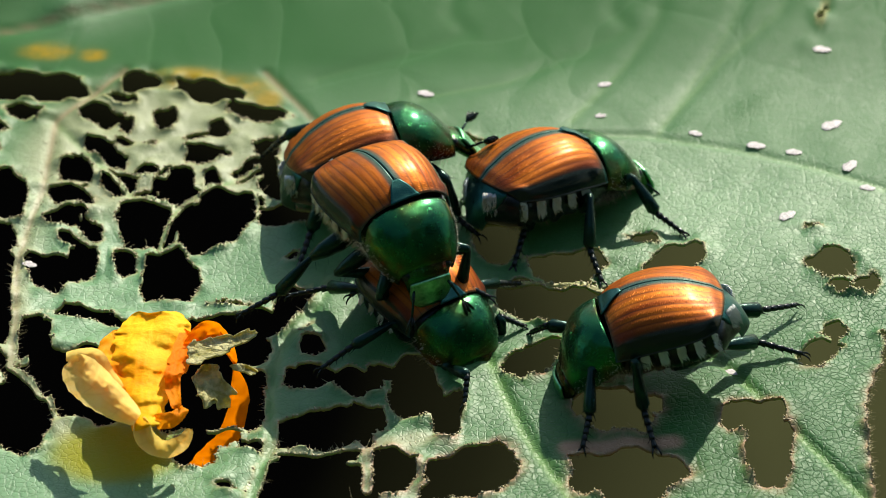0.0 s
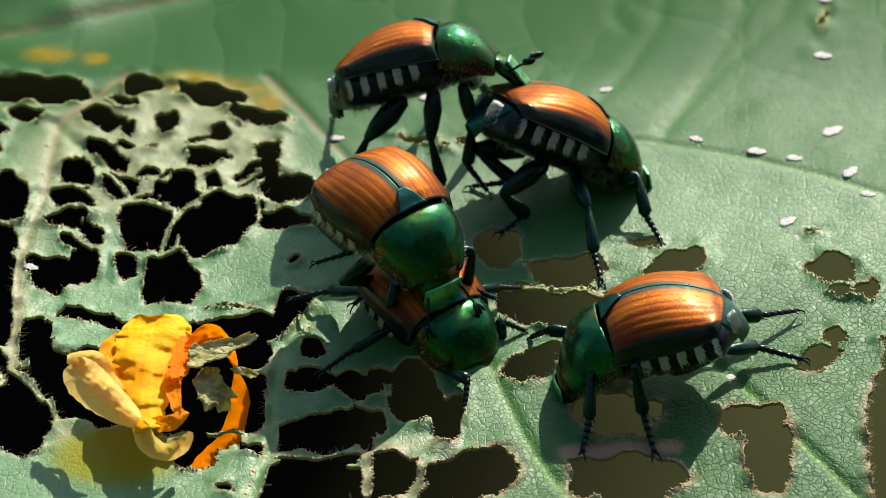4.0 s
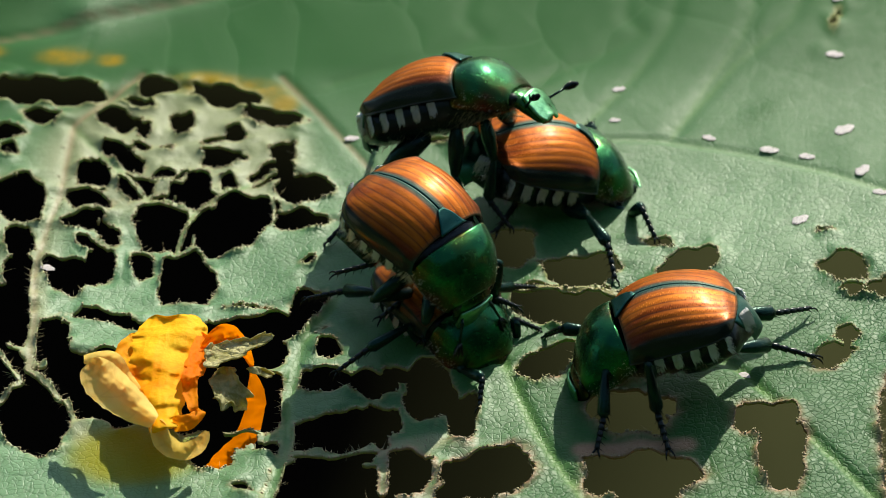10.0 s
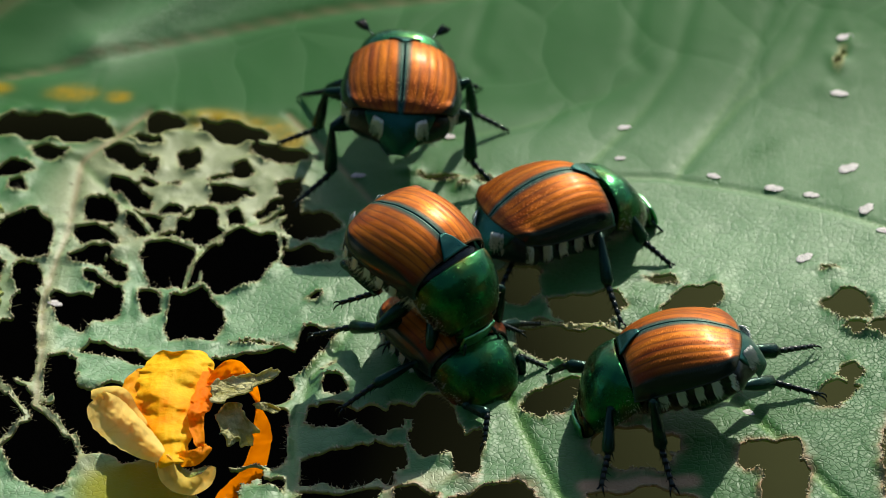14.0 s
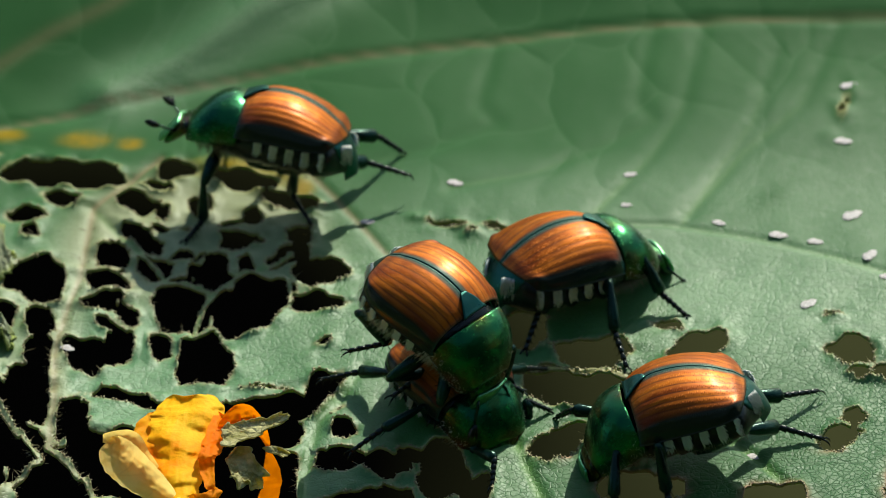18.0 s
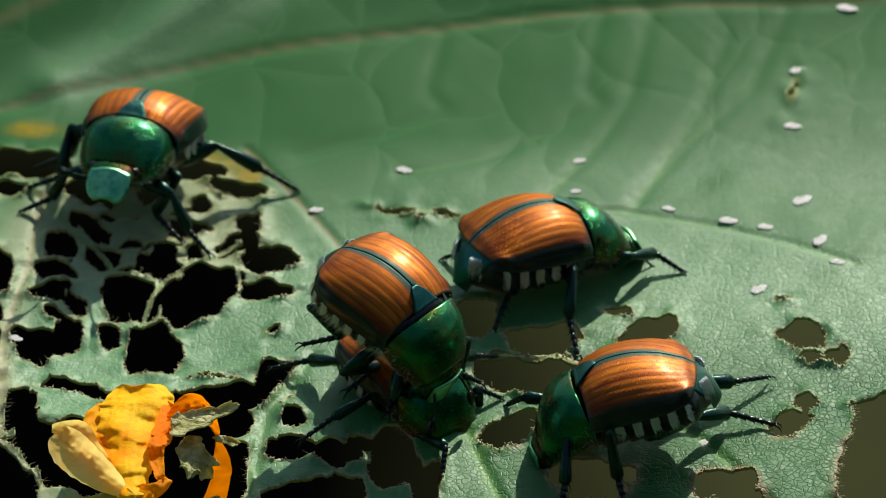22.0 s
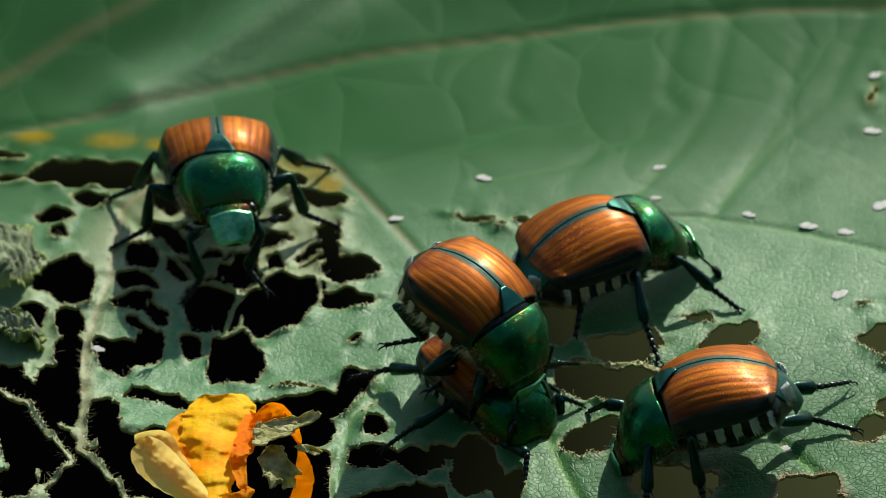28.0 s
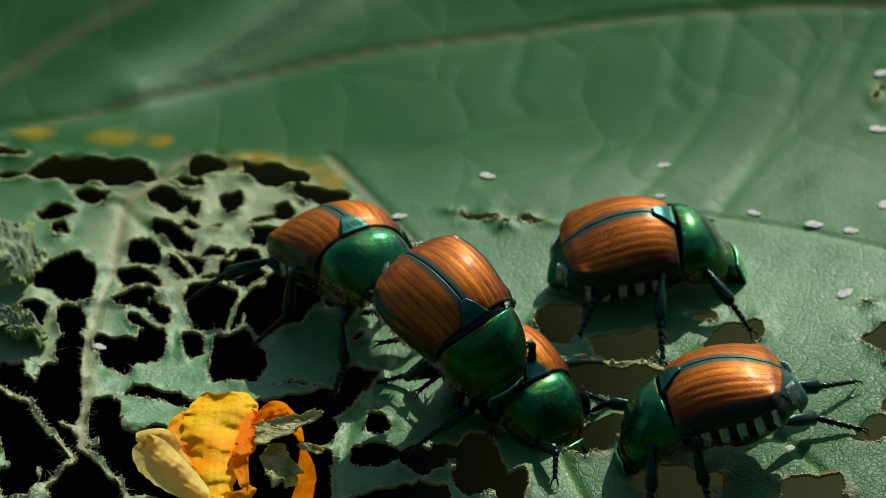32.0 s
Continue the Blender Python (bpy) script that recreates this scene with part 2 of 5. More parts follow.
def teal_material():
    m = Mat("teal_cuticle", rough=0.3, metal=0.85, spec=0.5)
    m.link("Base Color", m.mix(m.noise(800.0, 4.0), (0.008, 0.062, 0.048), (0.028, 0.115, 0.100)))
    m.link("Normal", m.bump(m.math("ADD", m.math("MULTIPLY", m.cells(12000.0, "F1"), 0.5), m.noise(2500.0, 4.0)), 0.00003, 0.4))
    m.link("Roughness", m.ramp(m.noise(3000.0), (0.3, 0.26), (0.7, 0.44)))
    return m.m


def clypeus_material():
    m = Mat("head_cuticle", rough=0.34, metal=1.0)
    mottle = m.noise(1500.0, 5.0, 0.65)
    # far paler than the other green: reflected sky is put into this colour
    m.link("Base Color", m.mix(m.ramp(mottle, (0.35, 0.0), (0.65, 1.0)), (0.10, 0.36, 0.16), (0.32, 0.68, 0.36)))
    m.link("Normal", m.bump(m.math("ADD", m.math("MULTIPLY", m.cells(9000.0, "F1"), 0.5), mottle), 0.00003, 0.6))
    m.link("Roughness", m.ramp(mottle, (0.3, 0.24), (0.7, 0.48)))
    return m.m


def dark_material():
    m = Mat("dark_cuticle", rough=0.24, metal=0.2, spec=0.35)
    m.link("Base Color", m.mix(m.noise(700.0), (0.003, 0.005, 0.005), (0.009, 0.016, 0.013)))
    m.link("Normal", m.bump(m.noise(6000.0), 0.00005, 0.5))
    return m.m


def leg_material():
    m = Mat("leg_cuticle", rough=0.24, metal=0.6, spec=0.4)
    m.link("Base Color", m.ramp(m.noise(500.0), (0.35, (0.003, 0.008, 0.007)), (0.55, (0.006, 0.036, 0.025)), (0.68, (0.008, 0.020, 0.010)), (0.78, (0.050, 0.016, 0.008))))
    m.link("Normal", m.bump(m.noise(7000.0), 0.00004, 0.6))
    return m.m


def plain(name, a, b, scale, rough=0.6, **more):
    m = Mat(name, rough=rough, **more)
    m.link("Base Color", m.mix(m.noise(scale), a, b))
    m.link("Normal", m.bump(m.noise(scale * 3), 0.0001, 0.5))
    return m.m


def petal_material():
    m = Mat("petal", rough=0.6, spec=0.06)
    crease = m.noise(900.0, 6.0, 0.62)
    tone = m.math("ADD", m.math("MULTIPLY", m.noise(330.0, 3.0), 0.5), m.math("MULTIPLY", crease, 0.5))
    c = m.ramp(tone, (0.36, (1.0, 0.24, 0.001)), (0.48, (1.0, 0.40, 0.003)), (0.62, (1.0, 0.56, 0.02)))
    c = m.mix(m.attr("deep"), c, m.mix(crease, (1.0, 0.12, 0.001), (1.0, 0.30, 0.004)))
    veins = m.ramp(m.cells(650.0), (0.0, 1.0), (0.05, 0.0))
    buff = m.mix(m.math("MULTIPLY", veins, 0.35), m.mix(m.ramp(crease, (0.38, 0.0), (0.60, 1.0)), (1.0, 0.66, 0.16), (1.0, 0.82, 0.38)), (0.42, 0.22, 0.08))
    c = m.mix(m.attr("faded"), c, buff)
    m.link("Base Color", c)
    m.link("Normal", m.bump(m.math("ADD", crease, m.math("MULTIPLY", m.noise(3200.0, 4.0), 0.5)), 0.00012, 0.7))
    glow = m.mix(m.attr("deep"), (1.0, 0.60, 0.02), (1.0, 0.26, 0.002))
    return m.see_through(m.mix(m.attr("faded"), glow, (1.0, 0.80, 0.30)), m.math("ADD", 0.14, m.math("ADD", m.math("MULTIPLY", m.attr("deep"), 0.4), m.math("MULTIPLY", m.attr("faded"), 0.62)))).m


def scrap_material():
    m = Mat("dried_leaf", rough=0.9, spec=0.1)
    n = m.noise(1500.0, 5.0, 0.65)
    m.link("Base Color", m.mix(m.ramp(n, (0.35, 0.0), (0.65, 1.0)), (0.30, 0.28, 0.09), (0.78, 0.72, 0.40)))
    m.link("Normal", m.bump(m.math("ADD", n, m.cells(2400.0)), 0.0003, 0.9))
    return m.see_through((0.60, 0.52, 0.12), 0.4).m


def withered_material():
    m = Mat("withered_leaf", rough=0.8, spec=0.15)
    n = m.noise(1300.0, 5.0, 0.65)
    c = m.mix(m.ramp(n, (0.35, 0.0), (0.65, 1.0)), (0.20, 0.24, 0.13), (0.40, 0.42, 0.29))
    c = m.mix(m.math("MULTIPLY", m.ramp(m.cells(1500.0), (0.0, 1.0), (0.06, 0.0)), 0.5), c, (0.50, 0.48, 0.34))
    m.link("Base Color", m.mix(m.attr("edge"), c, (0.36, 0.42, 0.12)))
    m.link("Normal", m.bump(m.math("ADD", n, m.cells(1500.0)), 0.00015, 0.6))
    return m.see_through((0.30, 0.36, 0.10), 0.25).m


def ground_material():
    """Dry olive grass; the darkness behind the left holes is painted in as black."""
    m = Mat("ground", rough=1.0, spec=0.0)
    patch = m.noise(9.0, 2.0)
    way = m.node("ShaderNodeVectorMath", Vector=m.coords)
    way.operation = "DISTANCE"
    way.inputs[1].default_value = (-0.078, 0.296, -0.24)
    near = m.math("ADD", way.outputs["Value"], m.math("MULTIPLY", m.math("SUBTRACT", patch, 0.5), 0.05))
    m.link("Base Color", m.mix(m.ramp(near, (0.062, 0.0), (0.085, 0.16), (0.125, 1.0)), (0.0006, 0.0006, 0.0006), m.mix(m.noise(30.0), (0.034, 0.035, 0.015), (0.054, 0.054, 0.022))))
    return m.m


LEAF, STRAND = leaf_material(), strand_material()
ELYTRA, GREEN, DARK, LEG = elytra_material(), green_material(), dark_material(), leg_material()
HAIR = plain("white_hair", (0.86, 0.85, 0.82), (0.94, 0.93, 0.91), 3000.0, 0.7)
BUFF = plain("buff_hair", (0.30, 0.25, 0.13), (0.42, 0.36, 0.22), 3000.0, 0.7)
TEAL = teal_material()
HEAD_GREEN = clypeus_material()
BRUSH = plain("pale_brush", (0.60, 0.56, 0.42), (0.82, 0.78, 0.64), 3000.0, 0.8)
PETAL = petal_material()
SCRAP, WITHERED = scrap_material(), withered_material()
FLECK = plain("pale_fleck", (0.42, 0.37, 0.37), (0.60, 0.54, 0.54), 2500.0, 0.6)
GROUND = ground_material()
SKY_SCREEN = plain("sky_screen_green", (0.010, 0.022, 0.008), (0.045, 0.080, 0.025), 22.0, 0.8, spec=0.2)
# ---- the leaf ----
MID = (24.6, 0.2, -0.0042)


def waves(n, scale, seed):
    """A smooth random field in the plane, as a sum of sines; lengths in mm."""
    r = np.random.RandomState(seed)
    ang, ph = r.uniform(0, 2 * np.pi, n), r.uniform(0, 2 * np.pi, n)
    k = 2 * np.pi / scale * r.uniform(0.6, 1.6, n)
    return lambda x, y: sum(np.sin(k[i] * (x * np.cos(ang[i]) + y * np.sin(ang[i])) + ph[i]) for i in range(n)) / np.sqrt(n)


SWELL, RIPPLE, NIBBLE, CRUMB = waves(6, 16.0, 1), waves(9, 3.2, 2), waves(14, 0.9, 3), waves(16, 0.36, 4)


def soft_step(v, width):
    return np.log1p(np.exp(np.clip(v / width, -40, 40))) * width


def leaf_rise(x, y):
    """The leaf's broad form: flat in front, rising towards and behind its midrib."""
    ym = MID[0] + MID[1] * x + MID[2] * x * x
    return 0.10 * soft_step(y - 14, 2.0) + 0.25 * soft_step(y - ym, 0.8)


def polyline_distance(x, y, pts):
    best, along = np.full(np.shape(x), 1e9), np.zeros(np.shape(x))
    for i in range(len(pts) - 1):
        (ax, ay), (bx, by) = pts[i], pts[i + 1]
        dx, dy = bx - ax, by - ay
        s = np.clip(((x - ax) * dx + (y - ay) * dy) / (dx * dx + dy * dy), 0, 1)
        best = np.minimum(best, np.hypot(x - ax - s * dx, y - ay - s * dy))
    return best


# Bites through the leaf, as rough ellipses: middle, two radii, turn; millimetres and degrees.
LACE = [(-20.17, 13.7, 3.43, 1.18, 174), (-14.53, 14.07, 1.11, 0.95, 16), (-11.05, 13.37, 2.04, 0.88, 165), (-8.67, 11.61, 1.73, 0.8, 164),
    (-15.36, 12.68, 0.98, 0.58, 152), (-16.35, 11.37, 1.4, 0.85, 143), (-14.94, 10.41, 0.78, 0.47, 95), (-13.13, 10.95, 1.19, 0.65, 97),
    (-10.46, 10.14, 0.73, 0.64, 100), (-11.55, 9.56, 0.84, 0.43, 41), (-15.03, 9.05, 0.65, 0.36, 157), (-13.74, 8.91, 0.45, 0.43, 146),
    (-10.96, 8.06, 1.27, 0.87, 9), (-8.01, 8.61, 1.16, 0.72, 93), (-8.5, 6.63, 1.41, 0.91, 50), (-15.81, 8.13, 1.74, 0.69, 128),
    (-17.23, 6.68, 1.59, 0.91, 96)]
MESH = [(-15.14, 5.5, 1.21, 0.94, 106), (-13.82, 6.36, 0.85, 0.54, 36), (-12.34, 5.37, 1.86, 1.09, 94), (-10.62, 5.43, 1.37, 0.55, 96),
    (-17.28, 4.35, 1.58, 0.96, 132), (-13.63, 2.5, 2.32, 1.43, 99), (-10.35, 2.47, 2.61, 1.93, 64), (-17.63, 2.8, 1.06, 0.74, 177),
    (-16.32, 1.83, 1.45, 0.59, 116), (-17.11, 1.09, 0.98, 0.51, 132), (-16.37, -0.55, 1.46, 0.75, 95), (-14.48, -0.54, 1.32, 0.62, 97),
    (-12.29, -1.88, 2.25, 1.43, 95), (-6.97, 5.3, 1.52, 1.39, 37), (-7.03, 2.67, 1.53, 0.83, 173), (-17.86, -1.42, 1.74, 1.16, 114),
    (-6.56, -0.69, 0.52, 0.34, 36), (-9.22, -4.14, 1.32, 0.22, 0)]
OPEN = [(-15.9, -4.8, 1.68, 0.47, 166), (-14.6, -5.5, 1.19, 0.38, 147), (-18.2, -6.6, 1.82, 0.78, 95), (-16, -10, 2.62, 1.92, 98),
    (-17.4, -8.7, 1.37, 1.03, 100), (-13.9, -11.2, 2.17, 1.78, 100), (-18.4, -12.9, 2.14, 1.47, 98), (-19.5, -10.4, 2.52, 1.15, 96),
    (-11.8, -11.2, 2.5, 1.79, 96), (-10.4, -8.7, 3.19, 2.33, 95), (-9.7, -12.5, 2.06, 1.58, 96), (-10.6, -15.1, 1.29, 1.05, 98),
    (-8.7, -7.4, 1.93, 1.3, 94), (-8.6, -11.2, 2.58, 1.23, 93), (-8, -14.7, 0.74, 0.46, 157), (-9.1, -17.7, 0.55, 0.39, 123),
    (-8.7, -5.9, 2.88, 1.13, 6), (-6.4, -4.3, 1.38, 0.96, 81), (-17.5, -10.8, 2.09, 1.28, 97)]
UNDER = [(-5.5, -7.5, 0.69, 0.62, 97), (-5.6, -9.7, 1.34, 0.93, 7), (-3.4, -10.3, 1.24, 0.88, 153), (-2.4, -9.5, 0.84, 0.65, 91),
    (-0.8, -10.7, 2.3, 1.23, 90), (0.7, -12.6, 1.78, 0.72, 83), (-5, -14, 2.33, 2.03, 11), (-3.1, -12.8, 1.33, 1, 99),
    (-5.2, -17.4, 3.12, 1.81, 0), (-7.5, -18.5, 1.56, 0.74, 92), (-1.8, -16.5, 1.67, 1.1, 91), (1.8, -16.5, 2.26, 1.71, 37),
    (-0, -18.2, 0.75, 0.63, 1), (-7.4, -13.1, 0.41, 0.25, 93)]
RIGHT = [(6.3, -1.3, 1.92, 1.22, 1), (5.6, -4.1, 2.65, 1.84, 168), (11.3, -1.1, 1.94, 1.08, 51), (9.2, -3.1, 1.94, 0.77, 19),
    (10, 0.9, 0.82, 0.41, 161), (4.5, -8.4, 1.77, 0.96, 53), (3.1, 0.6, 1.74, 1.18, 89), (18.7, -1.3, 1.19, 1.16, 115),
    (19, -3.1, 0.59, 0.49, 11), (20.2, -2.9, 0.92, 0.64, 74), (18, 1.8, 0.47, 0.31, 17), (18.4, -6.4, 0.67, 0.61, 55),
    (17.6, -8.1, 1.29, 0.72, 42), (8.2, -12.3, 2, 1.64, 166), (8.4, -16.5, 2.65, 1.83, 175), (8.7, -18, 1.5, 1.18, 4),
    (14.3, -12.9, 1.47, 1.39, 161), (14.9, -15.2, 2.5, 1.06, 82)]
LEFT = [(-20.64, 4.72, 2.19, 1.24, 105), (-20.44, 1.35, 1.22, 0.74, 100), (-20.16, -1.03, 1.18, 0.72, 98), (-20.33, -3.67, 1.43, 1.1, 102),
    (-21.87, 10.38, 1.01, 0.58, 178), (-21.57, 8.83, 0.68, 0.5, 100), (-20.19, 11.74, 1.08, 0.59, 157), (-24.47, 15.3, 0.87, 0.46, 178),
    (-24.47, 13.56, 0.81, 0.43, 177), (-21.9, 4.62, 1.06, 0.61, 97), (-22.48, 1.7, 1.17, 0.94, 78), (-20, -4.5, 2.14, 0.74, 95),
    (-21.8, -7, 3.28, 1.37, 101), (-18.2, -6.9, 2.1, 0.79, 95), (-23, -4.8, 2.23, 0.8, 96), (-21.9, -11.3, 1.1, 0.77, 101),
    (-20, -10.5, 1.44, 0.78, 97)]
FAR = [(-0.7, 9.4, 1.04, 0.29, 165), (1.7, 9.1, 0.81, 0.28, 160), (0.5, 8.7, 0.39, 0.24, 179), (19.8, 19.4, 0.92, 0.24, 74)]
VEINS = {
    "rib": (0.42, [(-15.3, 15.1), (-16.9, 12.9), (-18.5, 11.0), (-18.7, 5.2), (-19.2, 1.9), (-19.5, -1.3), (-19.2, -5.3), (-19.2, -8.7)]),
    "brown": (0.28, [(-8.3, 15.0), (-6.3, 11.8), (-4.7, 8.9), (-3.3, 6.2)]),
    "cross": (0.3, [(6.3, 9.4), (10.5, 9.5), (14.6, 8.4), (18.6, 6.6), (21.7, 4.7)]),
    "fork": (0.34, [(2.5, -8.2), (4.0, -13.6), (5.5, -17.2), (6.9, -20.3)]),
    "side": (0.26, [(11.2, -6.9), (13.4, -9.2), (15.9, -13.5), (18.8, -18.4)]),
    "keel": (0.38, [(-4.6, -2.6), (-6.7, -7.0), (-7.2, -10.8), (-7.2, -14.5), (-8.0, -18.5)]),
    "mid": (0.5, [(-26.1, 17.1), (-19.0, 18.9), (-13.2, 21.0), (-7.1, 22.8), (-0.6, 24.3), (6.0, 25.8), (15.0, 26.7), (24.1, 26.9)]),
    "far1": (0.3, [(6.8, 10.5), (9.6, 15.3), (11.4, 19.1), (12.9, 26.4)]),
    "far2": (0.22, [(-0.5, 12.5), (3.8, 13.9), (10.0, 18.4), (9.1, 20.0), (10.2, 26.0)]),
    "far3": (0.3, [(11.4, 10.5), (14.5, 15.8), (17.6, 19.5), (20.1, 26.5)]),
    "far4": (0.22, [(-5.7, 14.4), (-1.1, 16.3), (1.8, 18.2), (0.9, 19.6), (1.8, 24.6)]),
    "spread": (0.2, [(11.1, 9.7), (13.2, 14.5), (15.1, 18.3), (16.6, 23.9)]),
    "lace1": (0.3, [(-18.6, 11.0), (-15.8, 6.6), (-14.3, 4.3), (-12.1, 3.6), (-9.7, 5.7), (-8.4, 6.7)]),
    "lace2": (0.3, [(-13.0, 0.1), (-12.1, 3.6)]),
}


def bite_distance(x, y, rows):
    """Below zero inside the bites."""
    best = np.full(np.shape(x), 1e9)
    for k, (cx, cy, a, b, deg) in enumerate(rows):
        t = radians(deg)
        u = (x - cx) * math.cos(t) + (y - cy) * math.sin(t)
        v = -(x - cx) * math.sin(t) + (y - cy) * math.cos(t)
        ang = np.arctan2(v / b, u / a)
        r = (np.abs(u / a) ** 2.5 + np.abs(v / b) ** 2.5) ** 0.4
        wob = 1 + 0.07 * np.sin(3 * ang + 1.7 * k) + 0.05 * np.sin(5 * ang + 2.9 * k)
        best = np.minimum(best, (r / wob - 1) * min(b * 1.3, (a * b) ** 0.5))
    return best


def margin_distance(x, y):
    """Below zero outside the leaf's toothed edge."""
    teeth = 0.16 * np.abs(np.sin(y * 2.3 + 0.4 * np.sin(y * 1.1)))
    edge = 19.1 + 0.02 * (y + 18) ** 1 + 1.2 * np.exp(-((y + 7.5) / 3.0) ** 2) + teeth
    front = edge - x + 6.0 * soft_step(y + 6.2, 0.15)
    return front


def leaf_field(x, y):
    near = NIBBLE(x, y) * 0.06 + CRUMB(x, y) * 0.045
    d = np.minimum(np.minimum(bite_distance(x, y, LACE) + 0.05, bite_distance(x, y, MESH) + 0.06), bite_distance(x, y, OPEN + UNDER + RIGHT + LEFT + FAR)) + 0.06 + near
    d = d - 0.24 * np.clip((-18.6 - x) / 1.5, 0, 1) * np.clip((2 - y) / 3, 0, 1) * np.clip((y + 15.5) / 1.5, 0, 1)
    for pts, w in RIBS:
        keep = w - polyline_distance(x, y, pts) + 0.5 * near
        d = np.maximum(d, keep)
    return np.minimum(d, margin_distance(x, y) + 0.3 * near)


RIBS = [(VEINS["rib"][1], 0.22), (VEINS["keel"][1], 0.32), (VEINS["lace1"][1], 0.11), (VEINS["lace2"][1], 0.11),
        ([(3.0, -3.0), (5.0, -2.8), (8.0, -3.2)], 0.14), ([(6.0, -14.9), (10.6, -14.6)], 0.42),
        ([(-19.2, -8.7), (-17.2, -11.6), (-16.4, -13.8)], 0.14), ([(-25.0, -3.5), (-22.0, -5.2), (-20.6, -8.0), (-19.4, -10.0)], 0.13),
        ([(-19.4, -10.0), (-21.0, -12.0), (-21.4, -14.0)], 0.12), ([(-7.2, -14.9), (-4.5, -15.2), (-3.4, -14.6), (-2.8, -14.9), (-0.6, -14.2)], 0.16),
        ([(-10.0, -13.5), (-7.4, -13.6)], 0.07), ([(-2.9, -14.9), (-2.9, -18.0)], 0.24), ([(-8.6, -9.0), (-7.0, -9.6)], 0.18), ([(-16.6, -13.9), (-15.0, -14.7), (-13.9, -13.7), (-12.8, -15.0)], 0.75),
        ([(-18.7, 3.7), (-17.7, 3.7), (-16.6, 3.6), (-15.5, 2.4)], 0.09), ([(-18.0, 1.8), (-17.0, 2.2), (-16.4, 1.1), (-15.4, 0.4)], 0.09),
        ([(-18.2, 5.6), (-16.5, 5.6), (-15.2, 4.3)], 0.09), ([(-16.2, 4.3), (-15.5, 3.5), (-15.1, 0.6)], 0.09),
        ([(-9.8, 5.4), (-8.6, 4.9), (-8.3, 3.5), (-8.3, 2.0)], 0.09), ([(-8.3, 3.5), (-7.0, 3.7), (-5.5, 3.5)], 0.09),
        ([(-14.2, 5.8), (-12.9, 5.8), (-12.6, 6.9)], 0.09), ([(-11.2, 7.0), (-11.0, 5.1), (-11.3, 3.7)], 0.09)]


CREST = [(-4.0, 32.5), (-10.0, 26.6), (-14.7, 22.4), (-18.2, 20.2)]
BROWN_VEIN = [(-14.0, 30.0), (-18.6, 26.0), (-21.5, 24.0), (-25.1, 20.8), (-32.0, 16.0)]
GROOVE = {"rib": 0.10, "cro": 0.10, "for": 0.20, "sid": 0.20, "kee": 0.14, "lac": 0.10, "mid": 0.18, "bro": 0.10}


def leaf_height(x, y):
    z = leaf_rise(x, y) + 0.10 * SWELL(x, y) + 0.018 * RIPPLE(x, y) * np.clip((16 - y) / 10, 0.2, 1)
    for key, (w, pts) in VEINS.items():
        z = z - GROOVE.get(key[:3], 0.055) * np.exp(-(polyline_distance(x, y, pts) / (0.5 if key[:3] in ("far", "spr") else 0.30)) ** 2)
    crest = polyline_distance(x, y, CREST)
    z = z + 0.75 * np.exp(-(crest / 1.6) ** 2)
    ridge = (x + 13.5) * 0.63 - (y - 23.0) * 0.78
    z = z - 0.5 * np.exp(-(ridge / np.where(ridge > 0, 1.5, 4.0)) ** 2) * np.clip((y - 17) / 4, 0, 1)
    return z


def leaf_level(x, y):
    return float(leaf_height(np.array([x]), np.array([y]))[0])


RIM_EDGES = []


